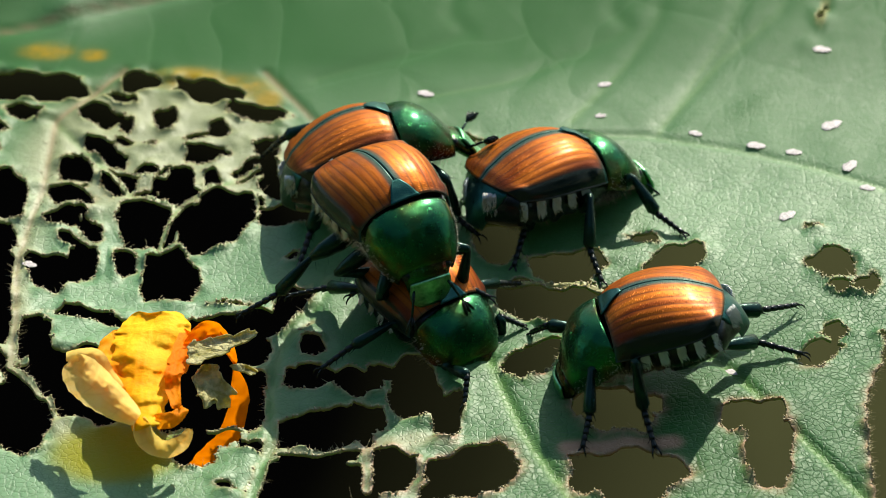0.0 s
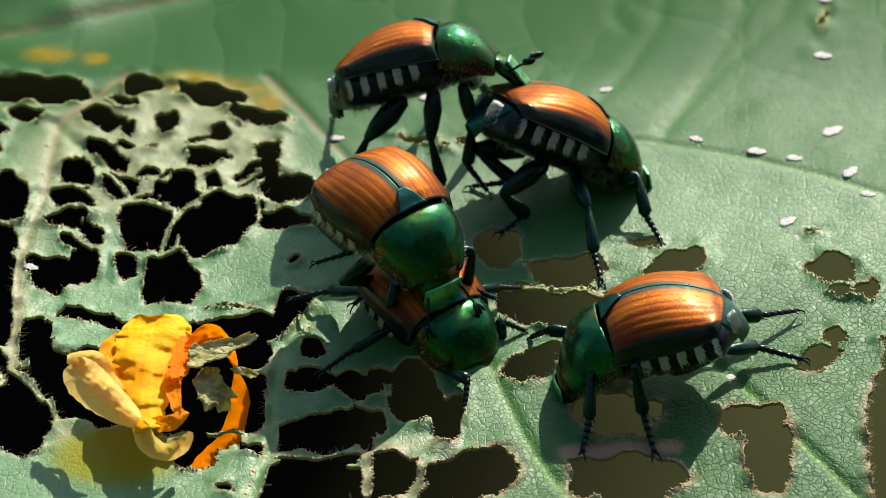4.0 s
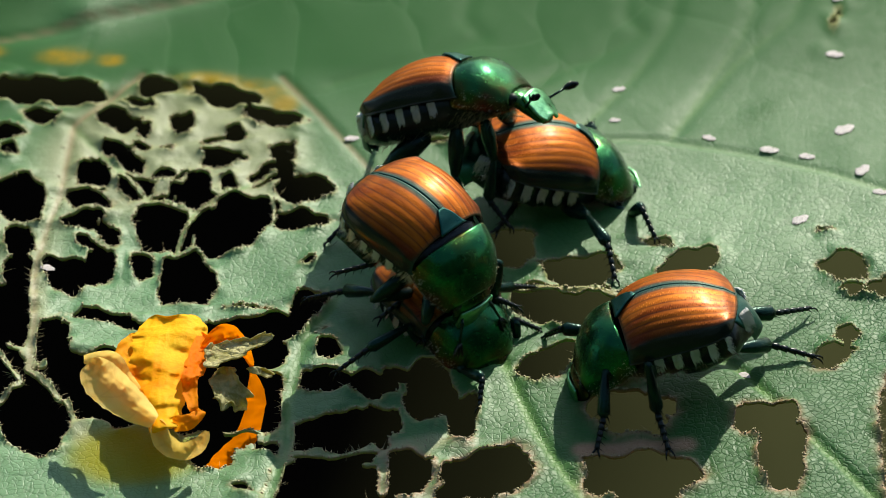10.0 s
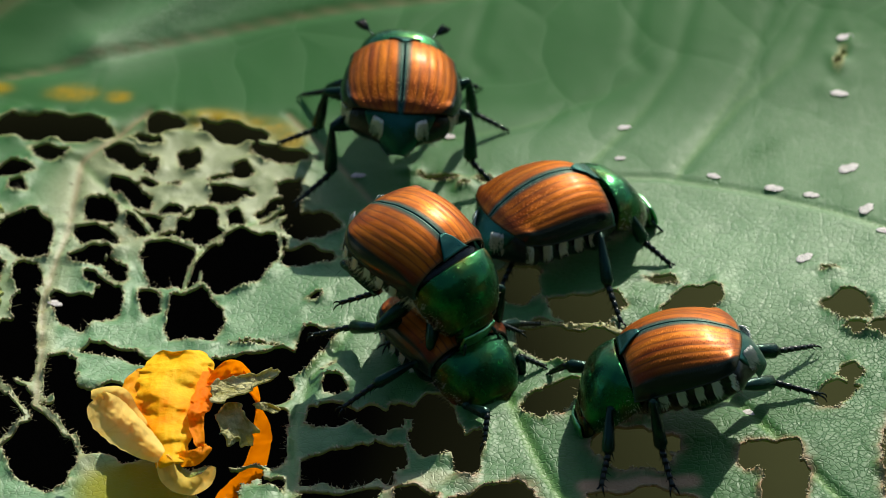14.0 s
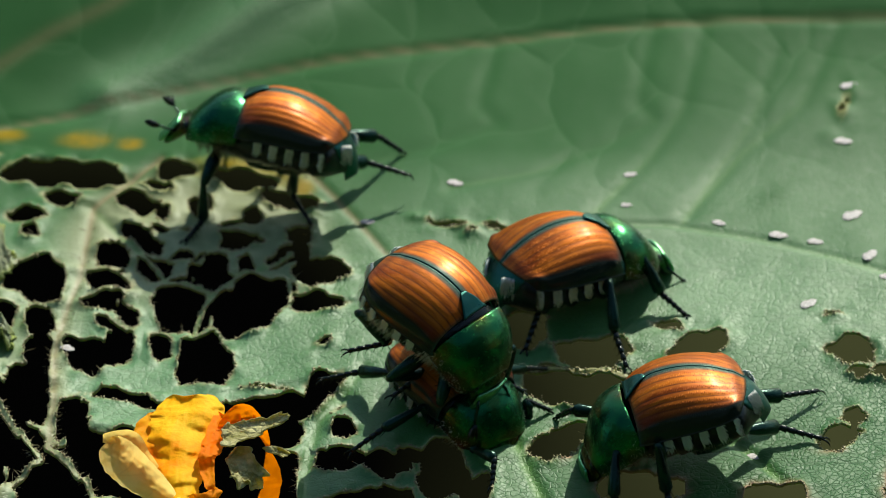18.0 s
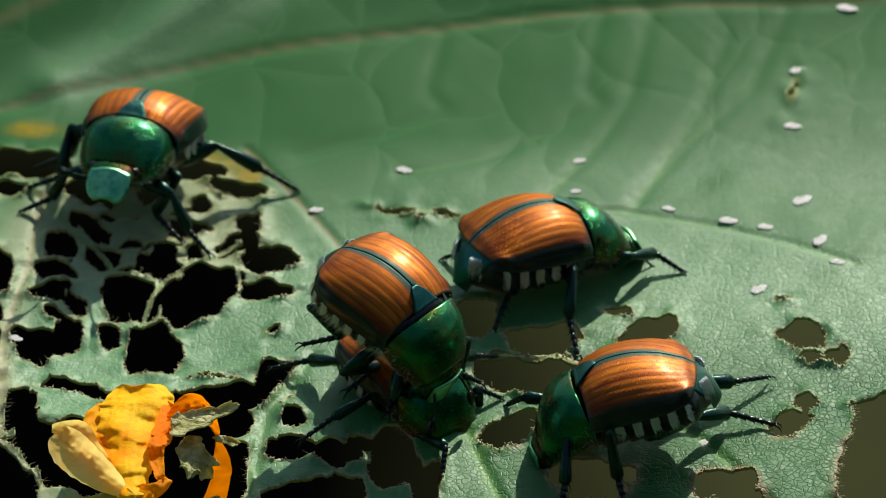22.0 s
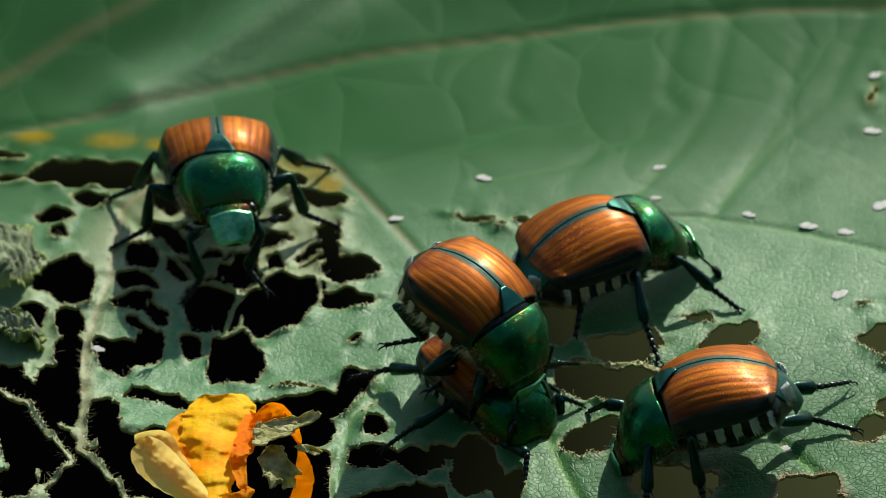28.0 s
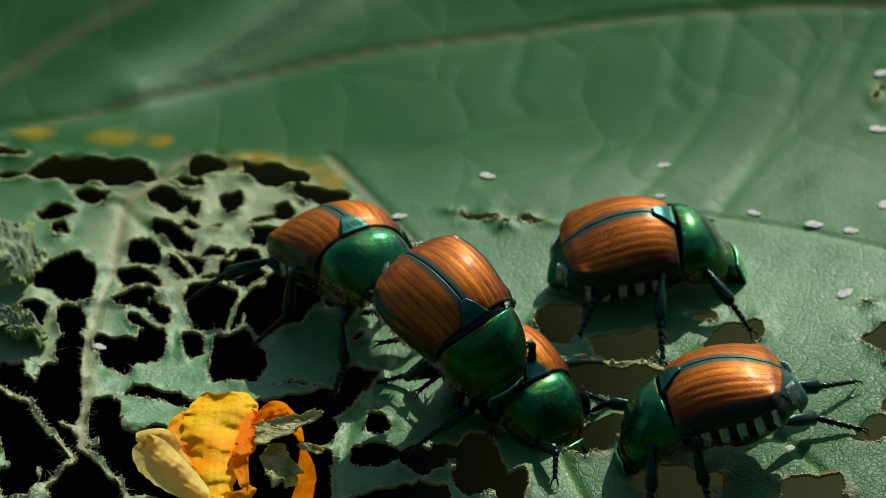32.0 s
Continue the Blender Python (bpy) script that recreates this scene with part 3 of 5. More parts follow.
def build_leaf():
    xs = np.concatenate([np.linspace(-70, -26.5, 60)[:-1], np.arange(-26.5, 22.5, 0.15), np.linspace(22.5, 70, 64)])
    ys = np.concatenate([np.linspace(-50, -20, 40)[:-1], np.arange(-20, 16, 0.15), np.linspace(16, 95, 200)])
    nx, ny = len(xs), len(ys)
    X, Y = np.meshgrid(xs, ys)
    D = leaf_field(X, Y)
    inside = D > 0
    vx, vy, index, faces, border = [], [], {}, [], []

    def corner(j, i):
        key = (j, i)
        if key not in index:
            index[key] = len(vx)
            vx.append(xs[i]), vy.append(ys[j])
        return index[key]

    def crossing(a, b):
        key = (a, b) if a < b else (b, a)
        if key not in index:
            (j0, i0), (j1, i1) = key
            s = D[j0, i0] / (D[j0, i0] - D[j1, i1])
            index[key] = len(vx)
            vx.append(xs[i0] + s * (xs[i1] - xs[i0])), vy.append(ys[j0] + s * (ys[j1] - ys[j0]))
        return index[key]

    full = inside[:-1, :-1] & inside[1:, :-1] & inside[:-1, 1:] & inside[1:, 1:]
    some = (inside[:-1, :-1] | inside[1:, :-1] | inside[:-1, 1:] | inside[1:, 1:]) & ~full
    for j, i in zip(*np.nonzero(full)):
        faces.append((corner(j, i), corner(j, i + 1), corner(j + 1, i + 1), corner(j + 1, i)))
    for j, i in zip(*np.nonzero(some)):
        ring = [(j, i), (j, i + 1), (j + 1, i + 1), (j + 1, i)]
        poly, cut = [], []
        for k in range(4):
            a, b = ring[k], ring[(k + 1) % 4]
            if inside[a]:
                poly.append(corner(*a))
            if inside[a] != inside[b]:
                c = crossing(a, b)
                poly.append(c)
                cut.append((c, inside[a]))
        if len(poly) > 2:
            faces.append(tuple(poly))
        for k in range(len(cut)):
            if cut[k][1]:
                border.append((cut[k][0], cut[(k + 1) % len(cut)][0]))
    vx, vy = np.array(vx), np.array(vy)
    d = np.maximum(leaf_field(vx, vy), 0)
    n = len(vx)
    curl = 0.22 * np.exp(-d / 0.35) * np.clip(NIBBLE(vx * 0.4, vy * 0.4) + 0.3, -0.4, 1.4)
    z = leaf_height(vx, vy) + curl
    thick = 0.16
    co = np.empty((2 * n, 3))
    co[:n] = np.stack([vx, vy, z], -1)
    co[n:] = np.stack([vx, vy, z - thick], -1)
    walls = [(a, a + n, b + n, b) for a, b in border]
    me = bpy.data.meshes.new("leaf")
    me.from_pydata((co * MM).tolist(), [], faces + [tuple(v + n for v in reversed(f)) for f in faces] + walls)
    vein = np.zeros(n)
    for key, (w, pts) in VEINS.items():
        if key != "mid":
            vein = np.maximum(vein, np.exp(-(polyline_distance(vx, vy, pts) / (w * 0.7)) ** 2) * {"keel": 0.55, "cross": 0.55, "rib": 0.4, "brown": 0.15}.get(key, 1.0))
    lace = np.exp(-np.maximum(0, np.hypot((vx + 13.5) / 7.0, (vy - 7.5) / 7.0) - 0.75) ** 2 / 0.05) * np.clip((vy - 1.0) / 3, 0, 1)
    lace = np.maximum(lace, 0.6 * np.exp(-np.maximum(0, np.hypot((vx + 22) / 4.0, (vy - 2) / 5.0) - 0.8) ** 2 / 0.05))
    for pts, w in RIBS[6:10] + RIBS[:1]:
        lace = np.maximum(lace, 0.95 * np.exp(-(polyline_distance(vx, vy, pts) / (w + 0.45)) ** 4) * np.clip((4 - vy) / 3, 0, 1))
    ochre = np.zeros(n)
    for cx, cy, a, b in ((-19.3, 16.5, 1.3, 0.7), (-17.0, 16.2, 0.7, 0.5), (-12.2, 14.4, 2.0, 0.9), (-9.8, 13.7, 1.9, 1.0), (-8.2, 12.8, 0.8, 0.9), (-23.4, 16.9, 1.0, 0.5)):
        ochre = np.maximum(ochre, np.exp(-(((vx - cx) / a) ** 2 + ((vy - cy) / b) ** 2) ** 2))
    ochre = np.maximum(ochre, 0.8 * np.exp(-(polyline_distance(vx, vy, [(3.0, -3.0), (5.0, -2.8), (8.0, -3.2)]) / 0.25) ** 2))
    sere = np.exp(-(((vx + 14.0) / 3.0) ** 2 + ((vy + 15.1) / 2.3) ** 2) ** 4)
    tan = np.exp(-d / 0.15) * ((vx > 4.5) & (vy < -9.0) | (vx > -3.2) & (vy < -14.0))
    tan = np.maximum(tan, np.exp(-(polyline_distance(vx, vy, [(6.0, -14.9), (10.6, -14.6)]) / 0.5) ** 4))
    ym = MID[0] + MID[1] * vx + MID[2] * vx * vx
    tan = np.maximum(tan, 0.32 * np.exp(-((vy - ym) / 0.2) ** 2))
    tan = np.maximum(tan, 0.45 * np.exp(-(polyline_distance(vx, vy, VEINS["brown"][1]) / 0.15) ** 2))
    tan = np.maximum(tan, 0.5 * np.exp(-(polyline_distance(vx, vy, VEINS["rib"][1]) / 0.17) ** 2))
    tan = np.maximum(tan, 0.22 * np.exp(-(polyline_distance(vx, vy, BROWN_VEIN) / 0.4) ** 2))
    rim = 0.85 * np.exp(-(d / 0.09) ** 2) * (1 - tan)
    # mask of that painted shade: beyond midrib and cross vein, eased along the bright CREST
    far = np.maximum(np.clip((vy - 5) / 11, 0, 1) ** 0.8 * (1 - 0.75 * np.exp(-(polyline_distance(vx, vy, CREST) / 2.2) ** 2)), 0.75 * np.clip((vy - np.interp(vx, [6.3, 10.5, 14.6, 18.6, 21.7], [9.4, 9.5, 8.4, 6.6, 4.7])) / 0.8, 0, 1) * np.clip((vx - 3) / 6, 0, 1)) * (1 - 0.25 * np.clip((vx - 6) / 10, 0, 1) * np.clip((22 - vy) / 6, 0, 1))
    # painted sheen: stronger towards the left, with a weaker spot on the right
    sun_sheen = np.clip((-5.0 - vx) / 7, 0, 1) * np.clip((12 - vy) / 6, 0, 1) + 0.35 * np.exp(-((vx - 14) / 5) ** 2 - ((vy - 4) / 5) ** 2)
    lush = np.clip((vx - 1) / 5, 0, 1) * np.clip((1 - vy) / 8, 0, 1)
    lush = np.maximum(lush, 0.9 * np.exp(-(((vx - 15.7) * 0.8 - (vy - 12.05) * 0.6) / 0.7) ** 2 - (((vx - 15.7) * 0.6 + (vy - 12.05) * 0.8) / 1.8) ** 2))
    lace = 0.78 * lace * (1 - 0.6 * np.clip((vy - 12.5) / 3, 0, 1))
    for key, val in (("vein", vein), ("lush", lush), ("lace", lace), ("ochre", ochre), ("sere", sere), ("tan", tan), ("rim", rim), ("far", far), ("sun_sheen", np.clip(sun_sheen, 0, 1))):
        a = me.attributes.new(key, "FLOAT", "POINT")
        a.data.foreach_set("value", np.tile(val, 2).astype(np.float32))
    me.polygons.foreach_set("use_smooth", np.ones(len(me.polygons), bool))
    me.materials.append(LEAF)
    ob = new("leaf", me)
    RIM_EDGES.extend((co[a], co[b]) for a, b in border)
    return tagged(ob, "large green leaf eaten to lace by beetles", "leaf", kind="structure")


leaf = build_leaf()


# ---- building helpers ----
def finish(name, bm, material, smooth=True):
    bmesh.ops.recalc_face_normals(bm, faces=bm.faces[:])
    me = bpy.data.meshes.new(name)
    for v in bm.verts:
        v.co *= MM
    bm.to_mesh(me)
    bm.free()
    me.polygons.foreach_set("use_smooth", np.full(len(me.polygons), smooth))
    me.materials.append(material)
    return me


def part(name, bm, material, parent, label="", smooth=True):
    """Links a bmesh, in millimetres, or a ready mesh as one part under its thing."""
    me = bm if isinstance(bm, bpy.types.Mesh) else finish(name, bm, material, smooth)
    ob = new(name, me)
    ob.parent = parent
    return tagged(ob, label)


def loft(stations, n=14, bm=None, squash=2.0):
    """A closed body through rings: (x, y, z, half width, half height)."""
    bm = bm or bmesh.new()
    rings = []
    for x, y, z, ry, rz in stations:
        ring = []
        for k in range(n):
            a = 2 * math.pi * k / n
            c, s = math.cos(a), math.sin(a)
            ring.append(bm.verts.new((x, y + ry * math.copysign(abs(c) ** (2 / squash), c), z + rz * math.copysign(abs(s) ** (2 / squash), s))))
        rings.append(ring)
    for r0, r1 in zip(rings, rings[1:]):
        for k in range(n):
            bm.faces.new((r0[k], r0[(k + 1) % n], r1[(k + 1) % n], r1[k]))
    bm.faces.new(rings[0])
    bm.faces.new(rings[-1][::-1])
    return bm


def tube(points, radii, n=8, bm=None):
    """A round rod along points, in millimetres."""
    bm = bm or bmesh.new()
    rings = []
    pts = [Vector(p) for p in points]
    for k, p in enumerate(pts):
        d = (pts[min(k + 1, len(pts) - 1)] - pts[max(k - 1, 0)]).normalized()
        side = d.cross(Vector((0.13, 0.21, 0.97))).normalized()
        up = side.cross(d)
        r = radii[k] if isinstance(radii, (list, tuple)) else radii
        rings.append([bm.verts.new(p + r * (side * math.cos(2 * math.pi * i / n) + up * math.sin(2 * math.pi * i / n))) for i in range(n)])
    for r0, r1 in zip(rings, rings[1:]):
        for i in range(n):
            bm.faces.new((r0[i], r0[(i + 1) % n], r1[(i + 1) % n], r1[i]))
    bm.faces.new(rings[0][::-1])
    bm.faces.new(rings[-1])
    return bm


def spike(bm, base, tip, r):
    base, tip = Vector(base), Vector(tip)
    d = (tip - base).normalized()
    side = d.cross(Vector((0.31, 0.77, 0.55))).normalized()
    up = side.cross(d)
    ring = [bm.verts.new(base + r * (side * math.cos(a) + up * math.sin(a))) for a in (0, 2.1, 4.2)]
    top = bm.verts.new(tip)
    for i in range(3):
        bm.faces.new((ring[i], ring[(i + 1) % 3], top))
    bm.faces.new(ring[::-1])


def sheet(surface, nu, nv, name, material, attrs):
    """A single crumpled layer, thin enough for light to pass."""
    verts, faces, vals = [], [], {k: [] for k in attrs}
    for i in range(nu + 1):
        for j in range(nv + 1):
            verts.append(Vector(surface(i / nu, j / nv)) * MM)
            for k, fn in attrs.items():
                vals[k].append(fn(i / nu, j / nv))
    m = nv + 1
    faces = [(i * m + j, (i + 1) * m + j, (i + 1) * m + j + 1, i * m + j + 1) for i in range(nu) for j in range(nv)]
    me = bpy.data.meshes.new(name)
    me.from_pydata(verts, [], faces)
    for k, v in vals.items():
        me.attributes.new(k, "FLOAT", "POINT").data.foreach_set("value", np.array(v, np.float32))
    me.polygons.foreach_set("use_smooth", np.ones(len(me.polygons), bool))
    me.materials.append(material)
    return me


def shell(surface, nu, nv, thick, name, material, attrs=None):
    """A thin curved plate from surface(u, v), with an inner face and closed rims; attrs gives values per (u, v)."""
    us, vs = [i / nu for i in range(nu + 1)], [j / nv for j in range(nv + 1)]
    grid = [[Vector(surface(u, v)) for v in vs] for u in us]
    verts, faces, vals = [], [], {k: [] for k in (attrs or {})}
    for side in (0, 1):
        for i in range(nu + 1):
            for j in range(nv + 1):
                p = grid[i][j]
                if side:
                    du = grid[min(i + 1, nu)][j] - grid[max(i - 1, 0)][j]
                    dv = grid[i][min(j + 1, nv)] - grid[i][max(j - 1, 0)]
                    nrm = du.cross(dv)
                    p = p - nrm.normalized() * thick if nrm.length > 1e-9 else p - Vector((0, 0, abs(thick)))
                verts.append(p * MM)
                for k, fn in (attrs or {}).items():
                    vals[k].append(fn(us[i], vs[j]))
    m, off = nv + 1, (nu + 1) * (nv + 1)
    for i in range(nu):
        for j in range(nv):
            a, b, c, d = i * m + j, (i + 1) * m + j, (i + 1) * m + j + 1, i * m + j + 1
            faces += [(a, b, c, d), (d + off, c + off, b + off, a + off)]
    loop = [i * m for i in range(nu)] + [nu * m + j for j in range(nv)] + [i * m + nv for i in range(nu, 0, -1)] + [j for j in range(nv, 0, -1)]
    for a, b in zip(loop, loop[1:] + loop[:1]):
        faces.append((b, a, a + off, b + off))
    me = bpy.data.meshes.new(name)
    me.from_pydata(verts, [], faces)
    for k, v in vals.items():
        me.attributes.new(k, "FLOAT", "POINT").data.foreach_set("value", np.array(v, np.float32))
    me.polygons.foreach_set("use_smooth", np.ones(len(me.polygons), bool))
    me.materials.append(material)
    return me


# ---- the beetle: x forward, y to its left, z up, millimetres ----
def elytra_width(x):
    if x < -0.9:
        return 3.34 * max(0.0, 1 - abs((x + 0.9) / 3.62) ** 3.4) ** 0.5
    return 3.34 - 0.07 * (x + 0.9) - 0.04 * (x + 0.9) ** 2


def smooth_table(x, table):
    xs = [a for a, _ in table]
    k = max(0, min(len(xs) - 2, int(np.searchsorted(xs, x)) - 1))
    p = [table[max(0, min(len(table) - 1, k + i))][1] for i in (-1, 0, 1, 2)]
    s = min(1.0, max(0.0, (x - xs[k]) / (xs[k + 1] - xs[k])))
    return 0.5 * ((2 * p[1]) + (p[2] - p[0]) * s + (2 * p[0] - 5 * p[1] + 4 * p[2] - p[3]) * s * s + (3 * p[1] - p[0] - 3 * p[2] + p[3]) * s ** 3)


TOP = [(-4.3, 2.66), (-3.6, 3.26), (-2.4, 3.94), (-1.0, 4.36), (0.4, 4.40), (1.4, 4.14), (2.1, 3.74)]


def elytron_surface(sgn):
    def at(u, v):
        x = 2.05 - (6.2 - 0.80 * v * v) * u
        x -= 0.12 * math.sin(math.pi * v) * (1 - u) - 0.14 * v * v * max(0.0, u - 0.9) * 10
        w, top = elytra_width(max(x, -4.2)), smooth_table(x, TOP)
        edge = 2.22 + 0.14 * u - 0.16 * math.exp(-(u / 0.25) ** 2)
        a = v * radians(104)
        rib = math.cos(2 * math.pi * 10.5 * v) * math.sin(math.pi * min(1, v * 1.25)) * math.sin(math.pi * min(1, u * 1.05)) ** 0.4
        groove = 1 + 0.0036 * rib
        y = 0.035 + w * math.sin(min(a, radians(90))) ** 0.97 * groove - 0.25 * max(0, v - 0.865)
        z = edge + (top - edge) * (max(0.0, math.cos(a)) ** 0.97) * groove - (1.1 * max(0, v - 0.865))
        hump = 0.10 * math.exp(-((u - 0.10) / 0.07) ** 2 - ((v - 0.70) / 0.12) ** 2) + 0.12 * math.exp(-((u - 0.90) / 0.06) ** 2 - ((v - 0.62) / 0.12) ** 2)
        roll = 0.07 * math.exp(-((v - 0.93) / 0.035) ** 2)
        return (x, sgn * (y + hump + roll), z + hump)
    return at


def seam_mark(u, v):
    return max(math.exp(-(v / (0.038 + 0.028 * (1 - u))) ** 4), math.exp(-(u / 0.022) ** 2) * 0.7)


def rim_mark(u, v):
    side = min(1.0, max(0.0, (v - 0.575 + 0.02 * u ** 3 - 0.05 * math.exp(-(u / 0.15) ** 2)) / 0.06))
    end = min(1.0, max(0.0, (u - 0.975 + 0.02 * v * v) / 0.025))
    shoulder = math.exp(-((u - 0.02) / 0.04) ** 2 - ((v - 0.70) / 0.12) ** 2)
    return min(1.0, max(side, end, shoulder))


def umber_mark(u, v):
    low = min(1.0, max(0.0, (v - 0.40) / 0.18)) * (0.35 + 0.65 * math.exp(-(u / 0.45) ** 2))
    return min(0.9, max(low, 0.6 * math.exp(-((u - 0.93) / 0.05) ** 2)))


def stria_mark(u, v):
    return max(0.0, -math.cos(2 * math.pi * 10.5 * v)) ** 5


MARKS = {"rim": rim_mark, "umber": umber_mark, "seam": seam_mark, "stria": stria_mark, "au": lambda u, v: u, "av": lambda u, v: v}


def pronotum_surface(u, v):
    # u runs from the hind edge to the head, v across from the right to the left
    a = (v - 0.5) * radians(214)
    hind = 0.22 * (1 - (2 * v - 1) ** 2) * (1 - u) ** 2
    x = 1.95 - hind + 2.95 * u
    w = 2.56 * max(0.0, 1 - 0.62 * u ** 2.2) ** 0.5
    top = 3.56 + 0.55 * math.sin(math.pi * min(1, u * 0.9 + 0.04)) * (1 - 0.35 * u) - 1.45 * u ** 1.7
    low = 1.75 - 0.35 * u
    s, c = math.sin(a), math.cos(a)
    y = w * math.copysign(abs(s) ** 0.9, s)
    z = low + (top - low) * (max(0.0, c) ** 0.8) + (1.1 * min(0.0, c))
    return (x, y, z)


SEG_LEN = {"front": (2.3, 2.3, 2.0), "middle": (2.7, 2.7, 2.5), "hind": (3.0, 2.9, 2.7)}
HIP = {"front": (3.1, 1.0, 0.55), "middle": (1.1, 1.5, 0.35), "hind": (-0.6, 1.6, 0.35)}
REST = {"front": (5.2, 5.2), "middle": (0.8, 6.5), "hind": (-5.3, 5.8)}


def femur_mesh(length, fat):
    bm = loft([(-0.15, 0, 0, 0.10, 0.12), (0.1, 0, 0, 0.26 * fat, 0.32 * fat), (length * 0.4, 0, 0, 0.36 * fat, 0.46 * fat), (length * 0.75, 0, 0, 0.30 * fat, 0.36 * fat), (length, 0, 0, 0.22, 0.24), (length + 0.12, 0, 0, 0.08, 0.08)], 12)
    r = random.Random(int(length * 100))
    for k in range(9):
        x, s = r.uniform(0.2, length), r.choice((-1, 1))
        spike(bm, (x, s * 0.3 * fat, -0.1), (x + 0.2, s * 0.62 * fat, -0.32), 0.018)
    return finish("femur", bm, LEG)


def tibia_mesh(length, fat):
    bm = loft([(-0.1, 0, 0, 0.12, 0.12), (0.1, 0, 0, 0.17, 0.18), (length * 0.5, 0, 0, 0.21 * fat, 0.23 * fat), (length * 0.9, 0, 0, 0.25 * fat, 0.27 * fat), (length + 0.05, 0, 0, 0.16, 0.16)], 10)
    r = random.Random(int(length * 77))
    for k in range(9):
        x = length * (0.25 + 0.08 * k)
        for s in (-1, 1):
            spike(bm, (x, s * 0.16, 0.05), (x + 0.22, s * 0.46, r.uniform(-0.1, 0.25)), 0.035)
    for s in (-1, 1):
        spike(bm, (length - 0.1, s * 0.14, -0.1), (length + 0.42, s * 0.3, -0.22), 0.05)
    return finish("tibia", bm, LEG)


def tarsus_mesh(length):
    bm = bmesh.new()
    step = length / 5.6
    for k in range(5):
        x = k * step
        w = 1.5 - 0.1 * k
        loft([(x - 0.02, 0, 0, 0.095 * w, 0.095 * w), (x + step * 0.4, 0, 0, 0.115 * w, 0.115 * w), (x + step * 0.88, 0, 0, 0.14 * w, 0.135 * w), (x + step * 1.0, 0, 0, 0.10 * w, 0.10 * w)], 8, bm)
        for s in (-1, 1):
            spike(bm, (x + step * 0.8, s * 0.10, -0.05), (x + step * 1.2, s * 0.34, -0.24), 0.034)
    x = 5 * step
    for s in (-1, 1):
        tube([(x, s * 0.05, 0), (x + 0.22, s * 0.16, 0.03), (x + 0.42, s * 0.22, -0.06), (x + 0.52, s * 0.22, -0.22)], [0.06, 0.055, 0.04, 0.012], 6, bm)
    return finish("tarsus", bm, DARK)


def tuft_mesh(seed, spread, length, count=120):
    """A patch of white hairs that lie back along the flank."""
    r = random.Random(seed)
    bm = bmesh.new()
    for k in range(count):
        bx, bz = spread[0] * r.uniform(-1, 1), spread[1] * r.uniform(-1, 1)
        if (bx / spread[0]) ** 4 + (bz / spread[1]) ** 4 > 1:
            continue
        spike(bm, (bx, -0.05 - 0.10 * abs(bz), bz), (bx + r.uniform(-0.14, 0.06), length * r.uniform(0.12, 0.5), bz - length * r.uniform(0.35, 0.9)), 0.036)
    return finish("hair_tuft", bm, HAIR)


